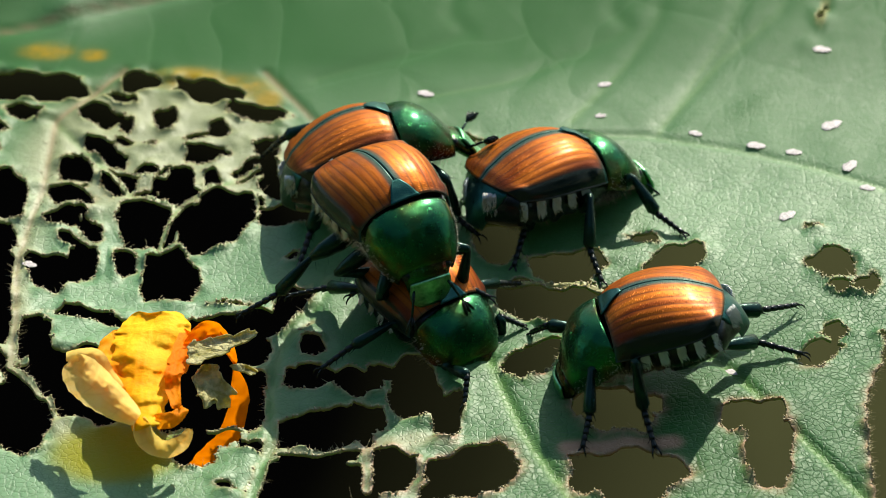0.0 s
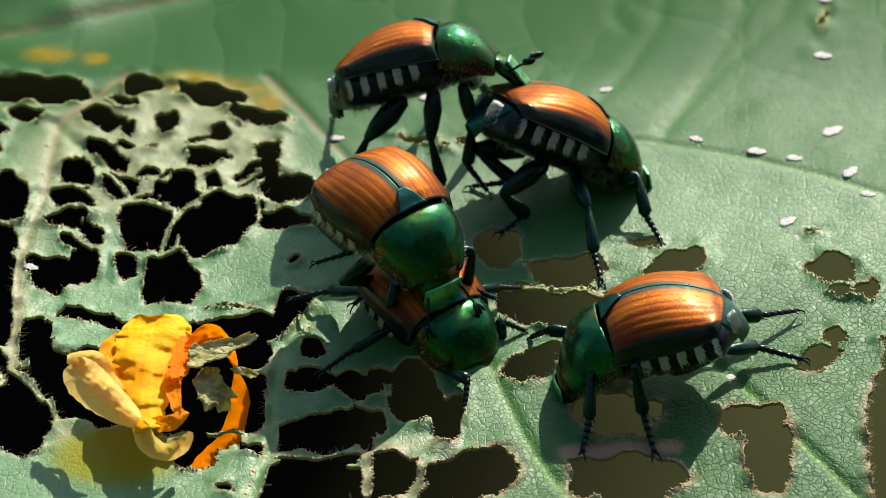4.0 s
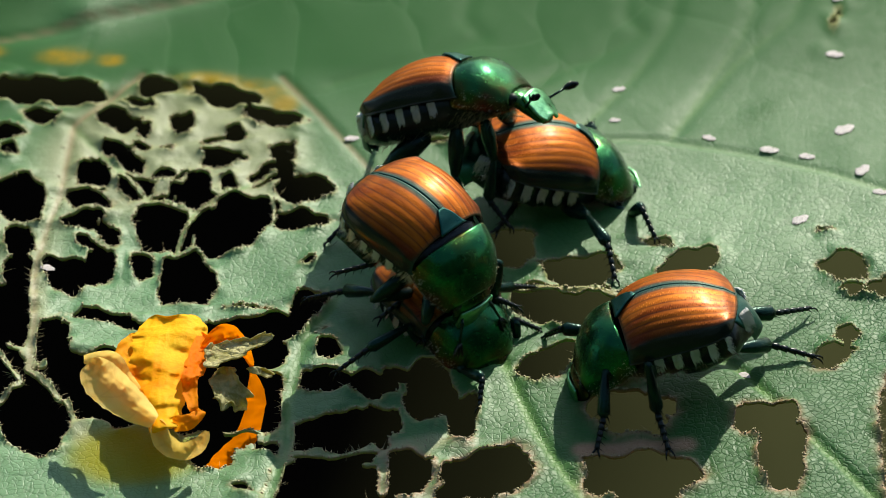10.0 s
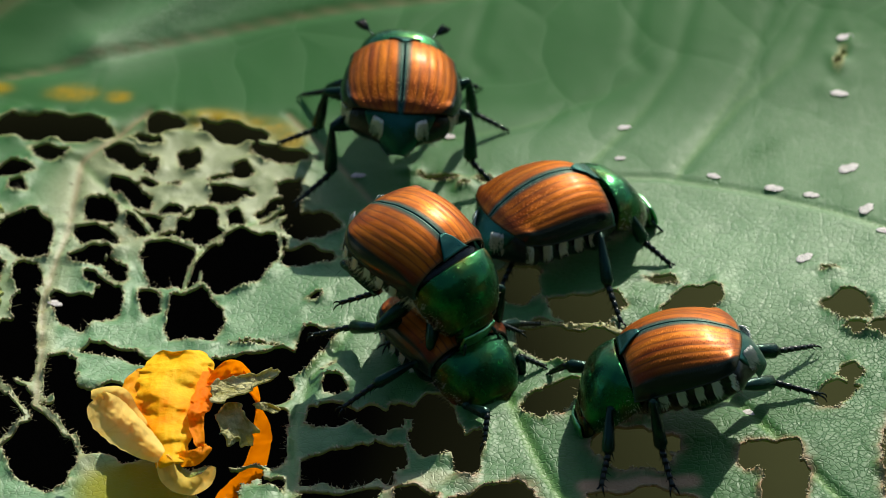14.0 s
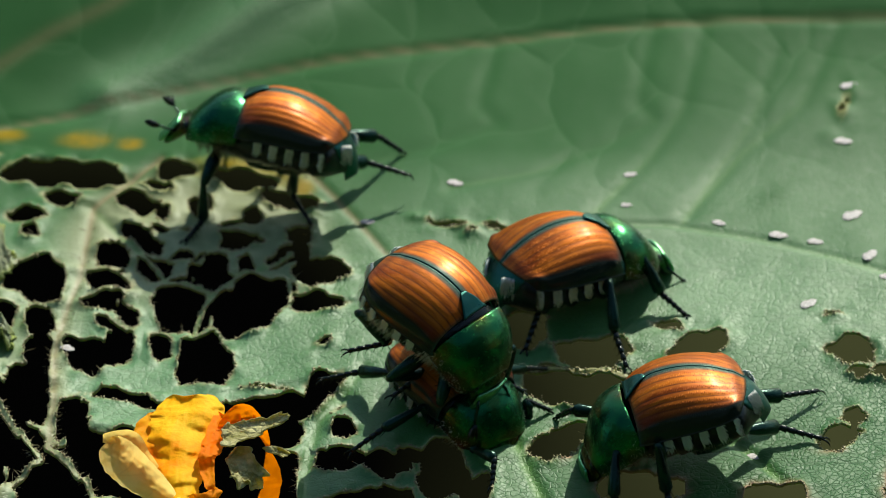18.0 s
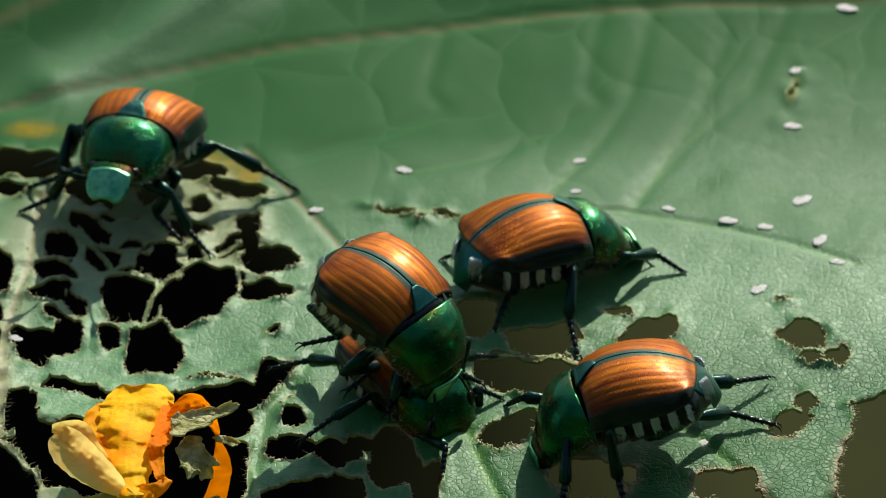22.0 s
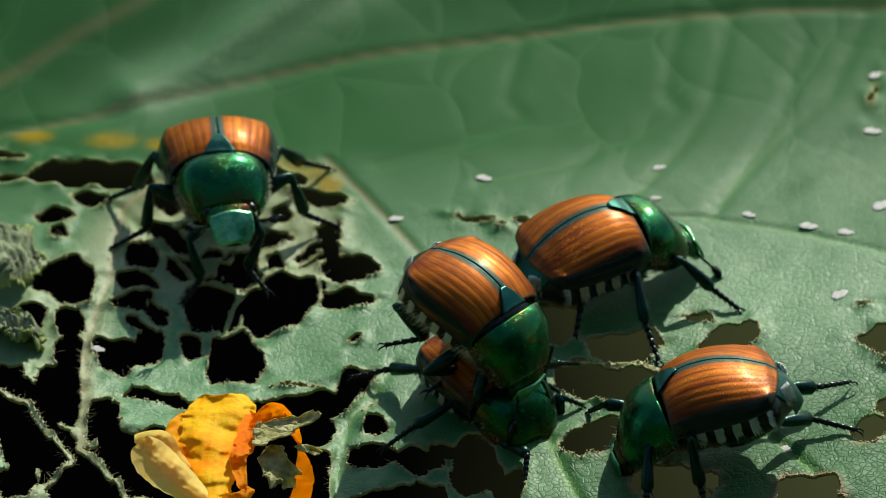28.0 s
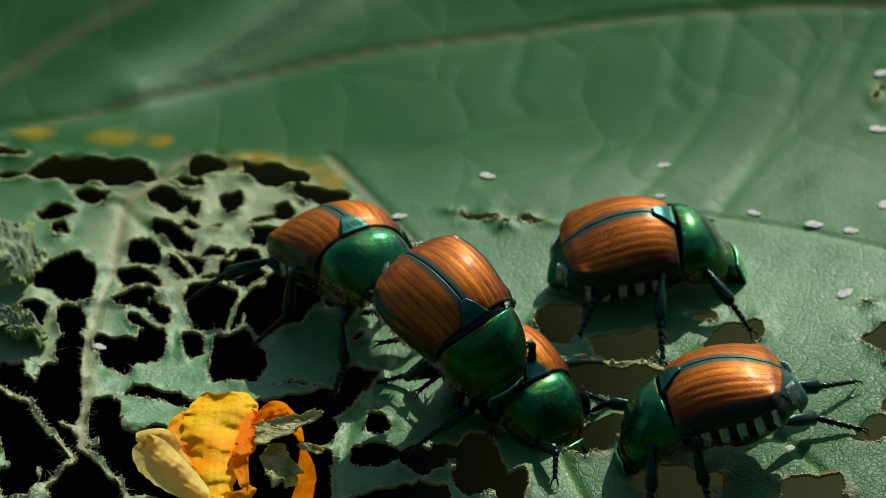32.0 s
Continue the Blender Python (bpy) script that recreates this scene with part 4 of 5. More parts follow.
def build_beetle_meshes():
    kit = {}
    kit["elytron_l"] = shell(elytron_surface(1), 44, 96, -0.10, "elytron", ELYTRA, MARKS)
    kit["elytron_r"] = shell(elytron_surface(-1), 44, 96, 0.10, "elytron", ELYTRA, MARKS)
    kit["pronotum"] = shell(pronotum_surface, 26, 40, -0.10, "pronotum", GREEN)
    st = [(4.5, 0, 0.95, 0.7, 0.35), (4.0, 0, 1.0, 1.2, 0.55), (3.0, 0, 1.3, 1.8, 0.95), (2.25, 0, 1.7, 2.25, 1.38), (1.6, 0, 1.75, 2.5, 1.55)]
    for k in range(5):
        x = 1.0 - k * 0.93
        w = max(0.9, min(3.12, elytra_width(max(x, -3.95)) - 0.14))
        st += [(x, 0, 1.72 - 0.03 * k, w, 1.56 - 0.05 * k), (x - 0.80, 0, 1.70 - 0.03 * k, max(0.8, w - 0.07 - 0.05 * k), 1.47 - 0.06 * k)]
    st += [(-3.85, 0, 1.48, 1.95, 1.08), (-4.15, 0, 1.38, 1.55, 0.86), (-4.45, 0, 1.24, 1.15, 0.66), (-4.75, 0, 1.08, 0.5, 0.36)]
    kit["abdomen"] = finish("abdomen", loft(st, 32, None, 2.6), DARK)
    pyg = lambda u, v: (-3.35 - 1.62 * math.sin(u * 1.45) * math.cos((v - 0.5) * 1.7), 2.2 * math.sin((v - 0.5) * 2.3) * (1 - 0.78 * u ** 1.8), 2.92 - 2.35 * u ** 1.45 - 0.75 * (1 - math.cos((v - 0.5) * 2.3)) + 0.07 * math.exp(-((u - 0.26) / 0.05) ** 2))
    kit["pygidium"] = shell(pyg, 24, 24, 0.08, "pygidium", TEAL)
    scut = lambda u, v: (2.12 - 1.30 * u, (v - 0.5) * 1.85 * (1 - u) ** 0.75, smooth_table(2.12 - 1.30 * u, TOP) + 0.05 - 0.06 * ((v - 0.5) * 1.85 * (1 - u)) ** 2)
    kit["scutellum"] = shell(scut, 10, 12, 0.10, "scutellum", TEAL)
    kit["head"] = finish("head", loft([(4.2, 0, 1.72, 1.1, 0.36), (4.8, 0, 1.76, 1.36, 0.48), (5.35, 0, 1.6, 1.34, 0.58), (5.85, 0, 1.3, 1.2, 0.54), (6.3, 0, 0.95, 1.02, 0.40), (6.6, 0, 0.72, 0.7, 0.24)], 20, None, 2.4), GREEN)
    clyp = lambda u, v: (5.6 + 1.3 * u + 0.06 * u ** 6, (v - 0.5) * (2.3 - 0.15 * u ** 2 + 0.2 * math.sin(math.pi * u) - 0.9 * u ** 6), 2.27 - 1.38 * u + 0.16 * u ** 5 + 0.10 * math.sin(math.pi * u) - 0.36 * (2 * v - 1) ** 2 + 0.12 * abs(2 * v - 1) ** 8)
    kit["clypeus"] = shell(clyp, 12, 14, 0.14, "clypeus", HEAD_GREEN)
    bm = bmesh.new()
    bmesh.ops.create_uvsphere(bm, u_segments=14, v_segments=10, radius=0.34)
    kit["eye"] = finish("eye", bm, DARK)
    kit["scape"] = finish("scape", tube([(0, 0, 0), (0.35, 0, 0.1), (0.7, 0, 0.12), (1.0, 0, 0.15), (1.5, 0, 0.2)], [0.07, 0.10, 0.07, 0.075, 0.06], 8), LEG)
    bm = bmesh.new()
    for k in (-1, 0, 1):
        loft([(0, k * 0.05, 0, 0.04, 0.06), (0.25, k * 0.13, 0, 0.06, 0.17), (0.6, k * 0.22, 0, 0.06, 0.19), (0.85, k * 0.28, 0, 0.03, 0.08)], 10, bm)
    kit["club"] = finish("antenna_club", bm, DARK)
    for i, key in enumerate(("front", "middle", "hind")):
        a, b, c = SEG_LEN[key]
        kit[key] = (femur_mesh(a, (1.15, 1.15, 1.4)[i]), tibia_mesh(b, (1.4, 1.4, 1.6)[i]), tarsus_mesh(c))
    kit["tuft"] = [tuft_mesh(s, (0.20, 0.46), 0.46, 170) for s in (1, 2, 3)]
    kit["patch"] = tuft_mesh(9, (0.40, 0.48), 0.50, 230)
    bm = bmesh.new()
    r = random.Random(12)
    for k in range(1300):
        x, s = r.uniform(-3.4, 4.4), r.choice((-1, 1))
        w = 2.15 if x < 3 else 2.1 - 0.55 * (x - 3)
        low = r.random()
        z, w = (0.35 + 0.9 * low, w * (0.45 + 0.55 * low ** 0.5))
        spike(bm, (x, s * (w - 0.1), z), (x - r.uniform(0, 0.3), s * (w + r.uniform(0.3, 0.85)), z - r.uniform(0.0, 0.5)), 0.018)
    kit["fringe"] = finish("fringe", bm, BUFF)
    bm = bmesh.new()
    for k in range(1500):
        x, s = r.uniform(-4.0, 2.4), r.choice((-1, 1))
        w, z = max(1.0, elytra_width(max(x, -4.0)) - 0.45), r.uniform(1.25, 1.95)
        spike(bm, (x, s * (w - 0.3), z), (x - r.uniform(0.0, 0.35), s * (w + r.uniform(0.05, 0.55)), z - r.uniform(0.15, 0.75)), 0.022)
    collar = bmesh.new()
    for k in range(420):
        u, v = r.uniform(0.05, 0.98), r.choice((r.uniform(0.01, 0.16), r.uniform(0.84, 0.99)))
        p = Vector(pronotum_surface(u, v))
        out = Vector((r.uniform(-0.5, 0.3), math.copysign(1.0, p.y), r.uniform(-0.5, 0.5))).normalized()
        spike(collar, p - out * 0.03, p + out * r.uniform(0.14, 0.34), 0.014)
    kit["collar"] = finish("collar_hairs", collar, BRUSH)
    kit["brush"] = finish("hair_brush", bm, BRUSH)
    return kit


KIT = build_beetle_meshes()


def seg_pose(a, b, up):
    """The pose of a limb whose own x axis runs from a to b."""
    x = (b - a).normalized()
    y = up.cross(x)
    y = y.normalized() if y.length > 1e-6 else Vector((0, 1, 0))
    z = x.cross(y)
    return Matrix(((x.x, y.x, z.x, a.x * MM), (x.y, y.y, z.y, a.y * MM), (x.z, y.z, z.z, a.z * MM), (0, 0, 0, 1)))


def leg_poses(key, sgn, foot, neck):
    """Poses of femur, tibia and tarsus in the beetle's space, with the claws near foot (mm)."""
    a, b, c = SEG_LEN[key]
    hip = Vector(HIP[key])
    hip.y *= sgn
    if key == "front":
        hip = neck @ (hip * MM) / MM
    out = Vector((0.55 if key == "front" else (-0.1 if key == "middle" else -0.55), sgn * 1.0, 0)).normalized()
    flat = Vector((foot.x - hip.x, foot.y - hip.y, 0))
    if flat.length > 0.5:
        out = (out + flat.normalized()).normalized()
    ankle = foot - out * (0.80 * c) + Vector((0, 0, 0.45 * c))
    d = ankle - hip
    reach = d.length
    if reach > (a + b) * 0.985:
        d *= (a + b) * 0.985 / reach
    elif reach < 1.0:
        d = d.normalized() * 1.0
    ankle = hip + d
    reach = d.length
    along = (a * a - b * b + reach * reach) / (2 * reach)
    bend = max(0.0, a * a - along * along) ** 0.5
    pole = Vector((0, 0, 0.4)) + out if key == "front" else Vector((0, 0, 0.85)) + out * 0.7
    pole = (pole - d * (pole.dot(d) / d.length_squared)).normalized()
    knee = hip + d * (along / reach) + pole * bend
    tip = ankle + (foot - ankle).normalized() * c
    up = Vector((0, 0, 1))
    return [seg_pose(hip, knee, up), seg_pose(knee, ankle, up), seg_pose(ankle, tip, up)]


LEG_KEYS = [(k, s) for k in ("front", "middle", "hind") for s in (1, -1)]


def antenna_pose(sgn, spread, lift):
    base = Vector((5.6, sgn * 1.0, 1.15))
    d = Vector((math.cos(radians(spread)), sgn * math.sin(radians(spread)), math.tan(radians(lift))))
    return seg_pose(base, base + d, Vector((0, 0, 1))), base, d.normalized()


def build_beetle(label, size, spread=55, lift=10, nod=9):
    root = new("beetle")
    root.scale = (size, size, size)
    tagged(root, label, "beetle", "beetles on the leaf")
    part("abdomen", KIT["abdomen"], None, root, "black segmented abdomen")
    part("elytron", KIT["elytron_l"], None, root, "coppery orange wing case with dark green rim")
    part("elytron", KIT["elytron_r"], None, root, "coppery orange wing case with dark green rim")
    part("pronotum", KIT["pronotum"], None, root, "metallic green pronotum")
    part("collar_hairs", KIT["collar"], None, root, "fine pale hairs along the pronotum")
    part("scutellum", KIT["scutellum"], None, root, "metallic green triangular scutellum")
    part("pygidium", KIT["pygidium"], None, root, "dark green pygidium")
    part("fringe", KIT["fringe"], None, root, "buff hairs along the underside")
    head = part("head", KIT["head"], None, root, "metallic green head")
    part("clypeus", KIT["clypeus"], None, head, "flat green clypeus with raised rim")
    for s in (1, -1):
        eye = part("eye", KIT["eye"], None, head, "black eye")
        eye.matrix_basis = Matrix.Translation((5.0 * MM, s * 1.2 * MM, 1.75 * MM))
        m, base, d = antenna_pose(s, spread, lift)
        ant = part("antenna", KIT["scape"], None, root, "thin dark antenna")
        ant.matrix_basis = m
        club = part("club", KIT["club"], None, ant, "black fan-shaped club")
        club.matrix_basis = Matrix.Translation((1.45 * MM, 0, 0.2 * MM))
        for k in range(5):
            x = 0.55 - 0.93 * k
            tuft = part("hair_tuft", KIT["tuft"][k % 3], None, root, "white hair tuft")
            w = max(1.2, min(3.12, elytra_width(max(x, -3.95)) - 0.14)) - 0.02
            tuft.matrix_basis = Matrix.Translation((x * MM, s * w * MM, (1.92 - 0.03 * k) * MM)) @ pose(0, 0, 0, 0, 0, 0 if s > 0 else 180) @ pose(0, 0, 0, 0, 0, s * (4 * k if k < 3 else 26 * (k - 2)))
        patch = part("hair_patch", KIT["patch"], None, root, "white hair patch")
        patch.matrix_basis = Matrix.Translation((-4.30 * MM, s * 1.25 * MM, 2.0 * MM)) @ pose(0, 0, 0, 0, 0, 90 - s * 40)
    legs = {}
    for key, s in LEG_KEYS:
        legs[key, s] = [part(nm, me, None, root, "dark green " + nm) for nm, me in zip(("femur", "tibia", "tarsus"), KIT[key])]
    head.matrix_basis = Matrix.Translation((4.7 * MM, 0, 2.0 * MM)) @ pose(0, 0, 0, 0, nod, 0) @ Matrix.Translation((-4.7 * MM, 0, -2.0 * MM))
    bent = [(ob, ob.matrix_basis.copy()) for ob in root.children if ob.name.split(".")[0] in ("pronotum", "collar_hairs", "head", "antenna")]
    return root, (legs, bent)


def body_pose(x, y, z, yaw, pitch, roll):
    """A beetle's pose: millimetres, heading, nose-down pitch and roll in degrees."""
    return Matrix.Translation((x * MM, y * MM, z * MM)) @ Euler((radians(roll), radians(pitch), radians(yaw)), "XYZ").to_matrix().to_4x4()


NECK = Matrix.Translation((1.9 * MM, 0, 2.0 * MM))


def neck_bend(pitch, yaw):
    """How the prothorax hangs from the body, in the beetle's space."""
    return NECK @ Euler((0, radians(pitch), radians(yaw)), "XYZ").to_matrix().to_4x4() @ NECK.inverted()


def set_legs(rig, m, size, feet, bend=(10, 0)):
    """Puts the legs of a beetle at rest, with its feet (mm, in the world) where given, else at their usual places."""
    legs, bent = rig
    inv, neck = m.inverted(), neck_bend(*bend)
    for ob, rest in bent:
        ob.matrix_basis = neck @ rest
    for (key, s), pieces in legs.items():
        f = feet.get((key, s)) or ground_foot(m, size, s, REST[key])
        local = (inv @ (Vector(f) * MM)) / MM / size
        for ob, lm in zip(pieces, leg_poses(key, s, local, neck)):
            ob.matrix_basis = lm


def ground_foot(m, size, s, rest, lift=0.12):
    rx, ry = rest
    p = m @ Vector((rx * size * MM, s * ry * size * MM, 0)) / MM
    return Vector((p.x, p.y, leaf_level(p.x, p.y) + lift))


def leaf_spot(x, y, lift=0.1):
    return Vector((x, y, leaf_level(x, y) + lift))


# ---- beetles ----
SIZE = {"rival": 0.87, "grazer": 0.89, "rider": 0.83, "bearer": 0.79, "feeder": 0.88}
rival, rival_legs = build_beetle("copper and green beetle wandering over the leaf", SIZE["rival"], 48, 18)
grazer, grazer_legs = build_beetle("copper and green beetle feeding by the bitten holes", SIZE["grazer"], 25, -40)
rider, rider_legs = build_beetle("copper and green beetle mounted on another beetle", SIZE["rider"], 25, -40, 30)
bearer, bearer_legs = build_beetle("copper and green beetle beneath its mounted mate", SIZE["bearer"], 25, -40, 26)
feeder, feeder_legs = build_beetle("copper and green beetle chewing head down at a bite", SIZE["feeder"], 25, -40, 22)

part("hair_brush", KIT["brush"], None, rider, "pale buff brush of hairs under the wing cases")

FEEDER_AT = body_pose(10.1, -9.8, 1.1, 186, 14, 8)
feeder.matrix_basis = FEEDER_AT @ Matrix.Diagonal((SIZE["feeder"],) * 3 + (1,))
set_legs(feeder_legs, FEEDER_AT, SIZE["feeder"], {("front", 1): leaf_spot(6.6, -15.0), ("middle", 1): leaf_spot(9.8, -15.1), ("hind", 1): leaf_spot(17.2, -8.5), ("front", -1): leaf_spot(4.5, -6.5), ("hind", -1): leaf_spot(17.6, -4.4)}, (20, 2))
BEARER_AT = body_pose(-0.4, -5.4, -0.3, 306, 10, -2)
bearer.matrix_basis = BEARER_AT @ Matrix.Diagonal((SIZE["bearer"],) * 3 + (1,))
set_legs(bearer_legs, BEARER_AT, SIZE["bearer"], {("front", -1): leaf_spot(1.4, -12.1), ("front", 1): leaf_spot(4.2, -6.0), ("middle", -1): leaf_spot(-5.1, -9.4), ("hind", -1): leaf_spot(-6.6, -3.8)}, (15, 4))


# ---- pale flecks on the leaf ----
def build_fleck():
    bm = loft([(-0.5, 0, 0, 0.14, 0.012), (-0.36, 0.03, 0, 0.24, 0.02), (-0.1, 0.03, 0.005, 0.30, 0.025), (0.15, -0.02, 0.005, 0.27, 0.025), (0.34, -0.04, 0, 0.22, 0.02), (0.5, 0, 0, 0.10, 0.012)], 14, None, 1.6)
    r = random.Random(44)
    for v in bm.verts:
        v.co += Vector((r.uniform(-0.06, 0.06), r.uniform(-0.06, 0.06), r.uniform(0, 0.03)))
    fleck = new("fleck", finish("fleck", bm, FLECK))
    return tagged(fleck, "small pale dry fleck stuck to the leaf", "fleck", "flecks on the leaf")


first = build_fleck()
for k, (x, y, deg, size) in enumerate(((19.6, 10.2, 40, 1.25), (15.8, 8.5, -5, 1.0), (17.6, 7.9, -5, 0.85), (20.2, 6.6, 60, 1.1), (16.9, 2.6, 45, 1.05), (8.6, 13.8, 20, 0.75),
                                       (12.9, 9.6, -20, 0.75), (-18.9, -0.9, -20, 0.8), (-4.7, 9.7, 10, 0.8), (-0.3, 12.9, -15, 0.9), (19.6, 16.5, -5, 1.0), (20.9, 4.7, -10, 0.8), (13.6, -9.4, -5, 0.8), (8.3, 11.0, 10, 0.6), (20.2, 21.2, 30, 1.0), (23.2, 26.4, -10, 1.2))):
    spot = Matrix.Translation((x * MM, y * MM, (leaf_level(x, y) + 0.04) * MM)) @ pose(0, 0, 0, 0, 0, deg) @ Matrix.Diagonal((0.85 * size, 0.85 * size, 0.5 * size, 1))
    if k == 0:
        first.matrix_basis = spot
    else:
        copy_thing(first, Matrix.Identity(4)).matrix_basis = spot


# ---- the withered flower ----
PLANE = Matrix(((1, 0, 0), (0, 0.588, -0.809), (0, 0.809, 0.588)))


def ribbon(spine, half, crumple, cup, seed, edge=1.0, tilt=0.0):
    """A crumpled strip along a spine; right, up and out from the flower's tilted plane, millimetres."""
    w, w2, w3 = waves(7, 2.4, seed), waves(9, 0.9, seed + 50), waves(12, 0.4, seed + 90)
    cuts = [k / (len(spine) - 1) for k in range(len(spine))]
    cols = [[(c, p[i]) for c, p in zip(cuts, spine)] for i in range(3)]
    halves = list(zip(cuts, half))
    long = sum((Vector(b) - Vector(a)).length for a, b in zip(spine, spine[1:]))

    def at(u, v):
        p = Vector([smooth_table(u, c) for c in cols])
        q = Vector([smooth_table(min(1, u + 0.03), c) - smooth_table(max(0, u - 0.03), c) for c in cols]).normalized()
        side = q.cross(Vector((0, 0, 1))).normalized()
        s = 2 * v - 1
        h = smooth_table(u, halves) * (1 - (2 * abs(u - 0.5)) ** 10 * 0.35)
        a, b, c = float(w(u * long, s * h)), float(w2(u * long, s * h)), float(w3(u * long, s * h))
        p = p + side * (s * h * (1 + edge * (0.05 * b + 0.02 * c))) + q * edge * (0.05 * b + 0.012 * c)
        return PLANE @ (p + Vector((0, 0, cup * s * s * h + tilt * s * h + crumple * (1.1 * a + 0.20 * b + 0.12 * c))))
    return at


def build_flower():
    root = new("withered_flower")
    root.location = (-13.1 * MM, -12.6 * MM, 1.0 * MM)
    tagged(root, "withered crumpled bright orange flower caught in the leaf", "flower")
    rows = [
        # spine, half widths, crumple, cup, deep, faded, label
        ([(0.55, 3.85, -3.1), (0.55, 2.8, -1.5), (0.35, 1.35, 0.5), (0.35, 0.0, 2.3), (0.5, -1.2, 3.4)], (1.25, 1.7, 1.5, 1.1, 0.7), 0.15, -0.42, 0.0, 0.0, ""),
        ([(-0.8, 2.9, -2.2), (-1.25, 1.9, -0.8), (-0.9, 0.9, 0.6), (-0.4, -0.3, 2.2)], (0.5, 0.75, 0.7, 0.4), 0.20, -0.3, 0.25, 0.0, ""),
        ([(2.2, 3.0, -1.9), (1.9, 1.9, -0.2), (1.6, 0.8, 1.4), (1.9, -0.4, 2.8)], (0.45, 0.5, 0.36, 0.2), 0.28, 0.35, 0.75, 0.0, ""),
        ([(2.2, 2.2, -1.2), (3.0, 3.0, -1.2), (3.8, 2.5, -1.2), (4.2, 1.5, -1.4)], (0.42, 0.45, 0.34, 0.12), 0.24, 0.3, 0.95, 0.0, "deep orange folded petal"),
        ([(-3.0, 1.75, 0.4), (-2.3, 1.05, 1.4), (-1.1, 0.15, 2.7), (0.2, -0.75, 3.7)], (0.55, 0.90, 0.78, 0.42), 0.13, 0.55, 0.0, 0.95, "faded buff petal with brown veins"),
        ([(-3.2, 1.9, 0.3), (-1.9, 1.95, 0.8), (-1.3, 1.2, 1.7), (-0.6, 0.6, 2.5)], (0.25, 0.34, 0.36, 0.2), 0.10, 0.5, 0.0, 0.75, "faded buff petal"),
        ([(0.25, -0.7, 3.0), (0.55, -1.6, 3.3), (1.3, -2.05, 3.5), (2.1, -1.8, 3.2), (2.45, -1.2, 2.8)], (0.35, 0.45, 0.40, 0.34, 0.16), 0.12, 0.7, 0.0, 0.6, "curled buff petal tip"),
        ([(0.9, -0.9, 3.2), (1.7, -0.8, 3.0), (2.2, -0.3, 2.6)], (0.35, 0.34, 0.22), 0.18, -0.4, 0.6, 0.0, ""),
        ([(4.2, 1.5, -1.4), (4.4, 0.3, -1.7), (4.2, -1.0, -2.0), (3.6, -2.2, -2.3), (2.8, -3.1, -2.6), (2.3, -3.7, -2.8)], (0.06, 0.42, 0.46, 0.55, 0.62, 0.45), 0.10, 0.2, 1.0, 0.0, "hanging orange petal strip")]
    for k, (spine, half, crumple, cup, deep, faded, label) in enumerate(rows):
        marks = {"deep": lambda u, v, d=deep: d, "faded": lambda u, v, f=faded: 0.85 * f * min(1.0, 0.55 + 0.9 * abs(2 * v - 1) + 0.3 * (1 - u))}
        part("petal", sheet(ribbon(spine, half, crumple * (1 + 0.3 * deep), cup, 3 + 7 * k, 1.0 + 0.3 * deep - 0.65 * faded), 56, 40, "petal", PETAL, marks), None, root, label)
    for k, (spine, half) in enumerate((([(2.2, 1.9, 0.0), (3.3, 2.3, 0.0), (4.4, 2.6, -0.2), (5.2, 3.0, -0.4)], (0.5, 0.45, 0.32, 0.12)),
                                       ([(2.5, 1.3, 0.2), (3.2, 0.8, 0.5), (3.6, 0.1, 0.4), (3.7, -0.4, 0.0)], (0.35, 0.72, 0.6, 0.25)),
                                       ([(4.0, 1.4, -0.3), (4.7, 1.35, -0.4), (5.3, 1.1, -0.5)], (0.12, 0.2, 0.15)))):
        part("sepal", shell(ribbon(spine, half, 0.30, 0.6, 70 + 9 * k, 4.0, 0.9), 40, 26, 0.06, "sepal", SCRAP), None, root, "curled dry grey-green sepal")
    return root


flower = build_flower()


# ---- a curled dry scrap of leaf ----
def build_scrap(seed, long, wide, curl, place, label):
    w, w2, w3 = waves(6, 2.5, seed), waves(9, 0.8, seed + 1), waves(12, 0.35, seed + 2)

    def at(u, v):
        ragged = 1 + 0.12 * float(w2(9 * u, 3)) + 0.06 * float(w3(9 * u, 5))
        x = long * (u - 0.5) + 0.12 * float(w2(3, 9 * v))
        y = wide * (v - 0.5) * (1 - 0.45 * (2 * u - 1) ** 2) * ragged
        return (x, y, curl * math.sin(2.4 * v) + 0.32 * float(w(5 * u, 4 * v)) + 0.10 * float(w2(5 * u, 4 * v)) + 0.03 * float(w3(5 * u, 4 * v)))
    ob = new("leaf_scrap", shell(at, 40, 32, 0.08, "leaf_scrap", WITHERED, {"edge": lambda u, v: max(0.0, 1 - 9 * min(u, 1 - u, v, 1 - v))}))
    ob.matrix_basis = place
    return tagged(ob, label, "leaf scrap", "scraps of leaf")


build_scrap(91, 5.4, 3.4, 1.3, Matrix.Translation((-23.9 * MM, 4.9 * MM, 0.9 * MM)) @ pose(0, 0, 0, 14, 24, 70), "curled grey-green dry scrap of leaf with a yellowish edge")
build_scrap(95, 3.4, 2.2, 0.5, Matrix.Translation((-22.8 * MM, 0.0 * MM, 0.3 * MM)) @ pose(0, 0, 0, 4, 10, 115), "flat pale dry scrap of leaf in the bare veins")


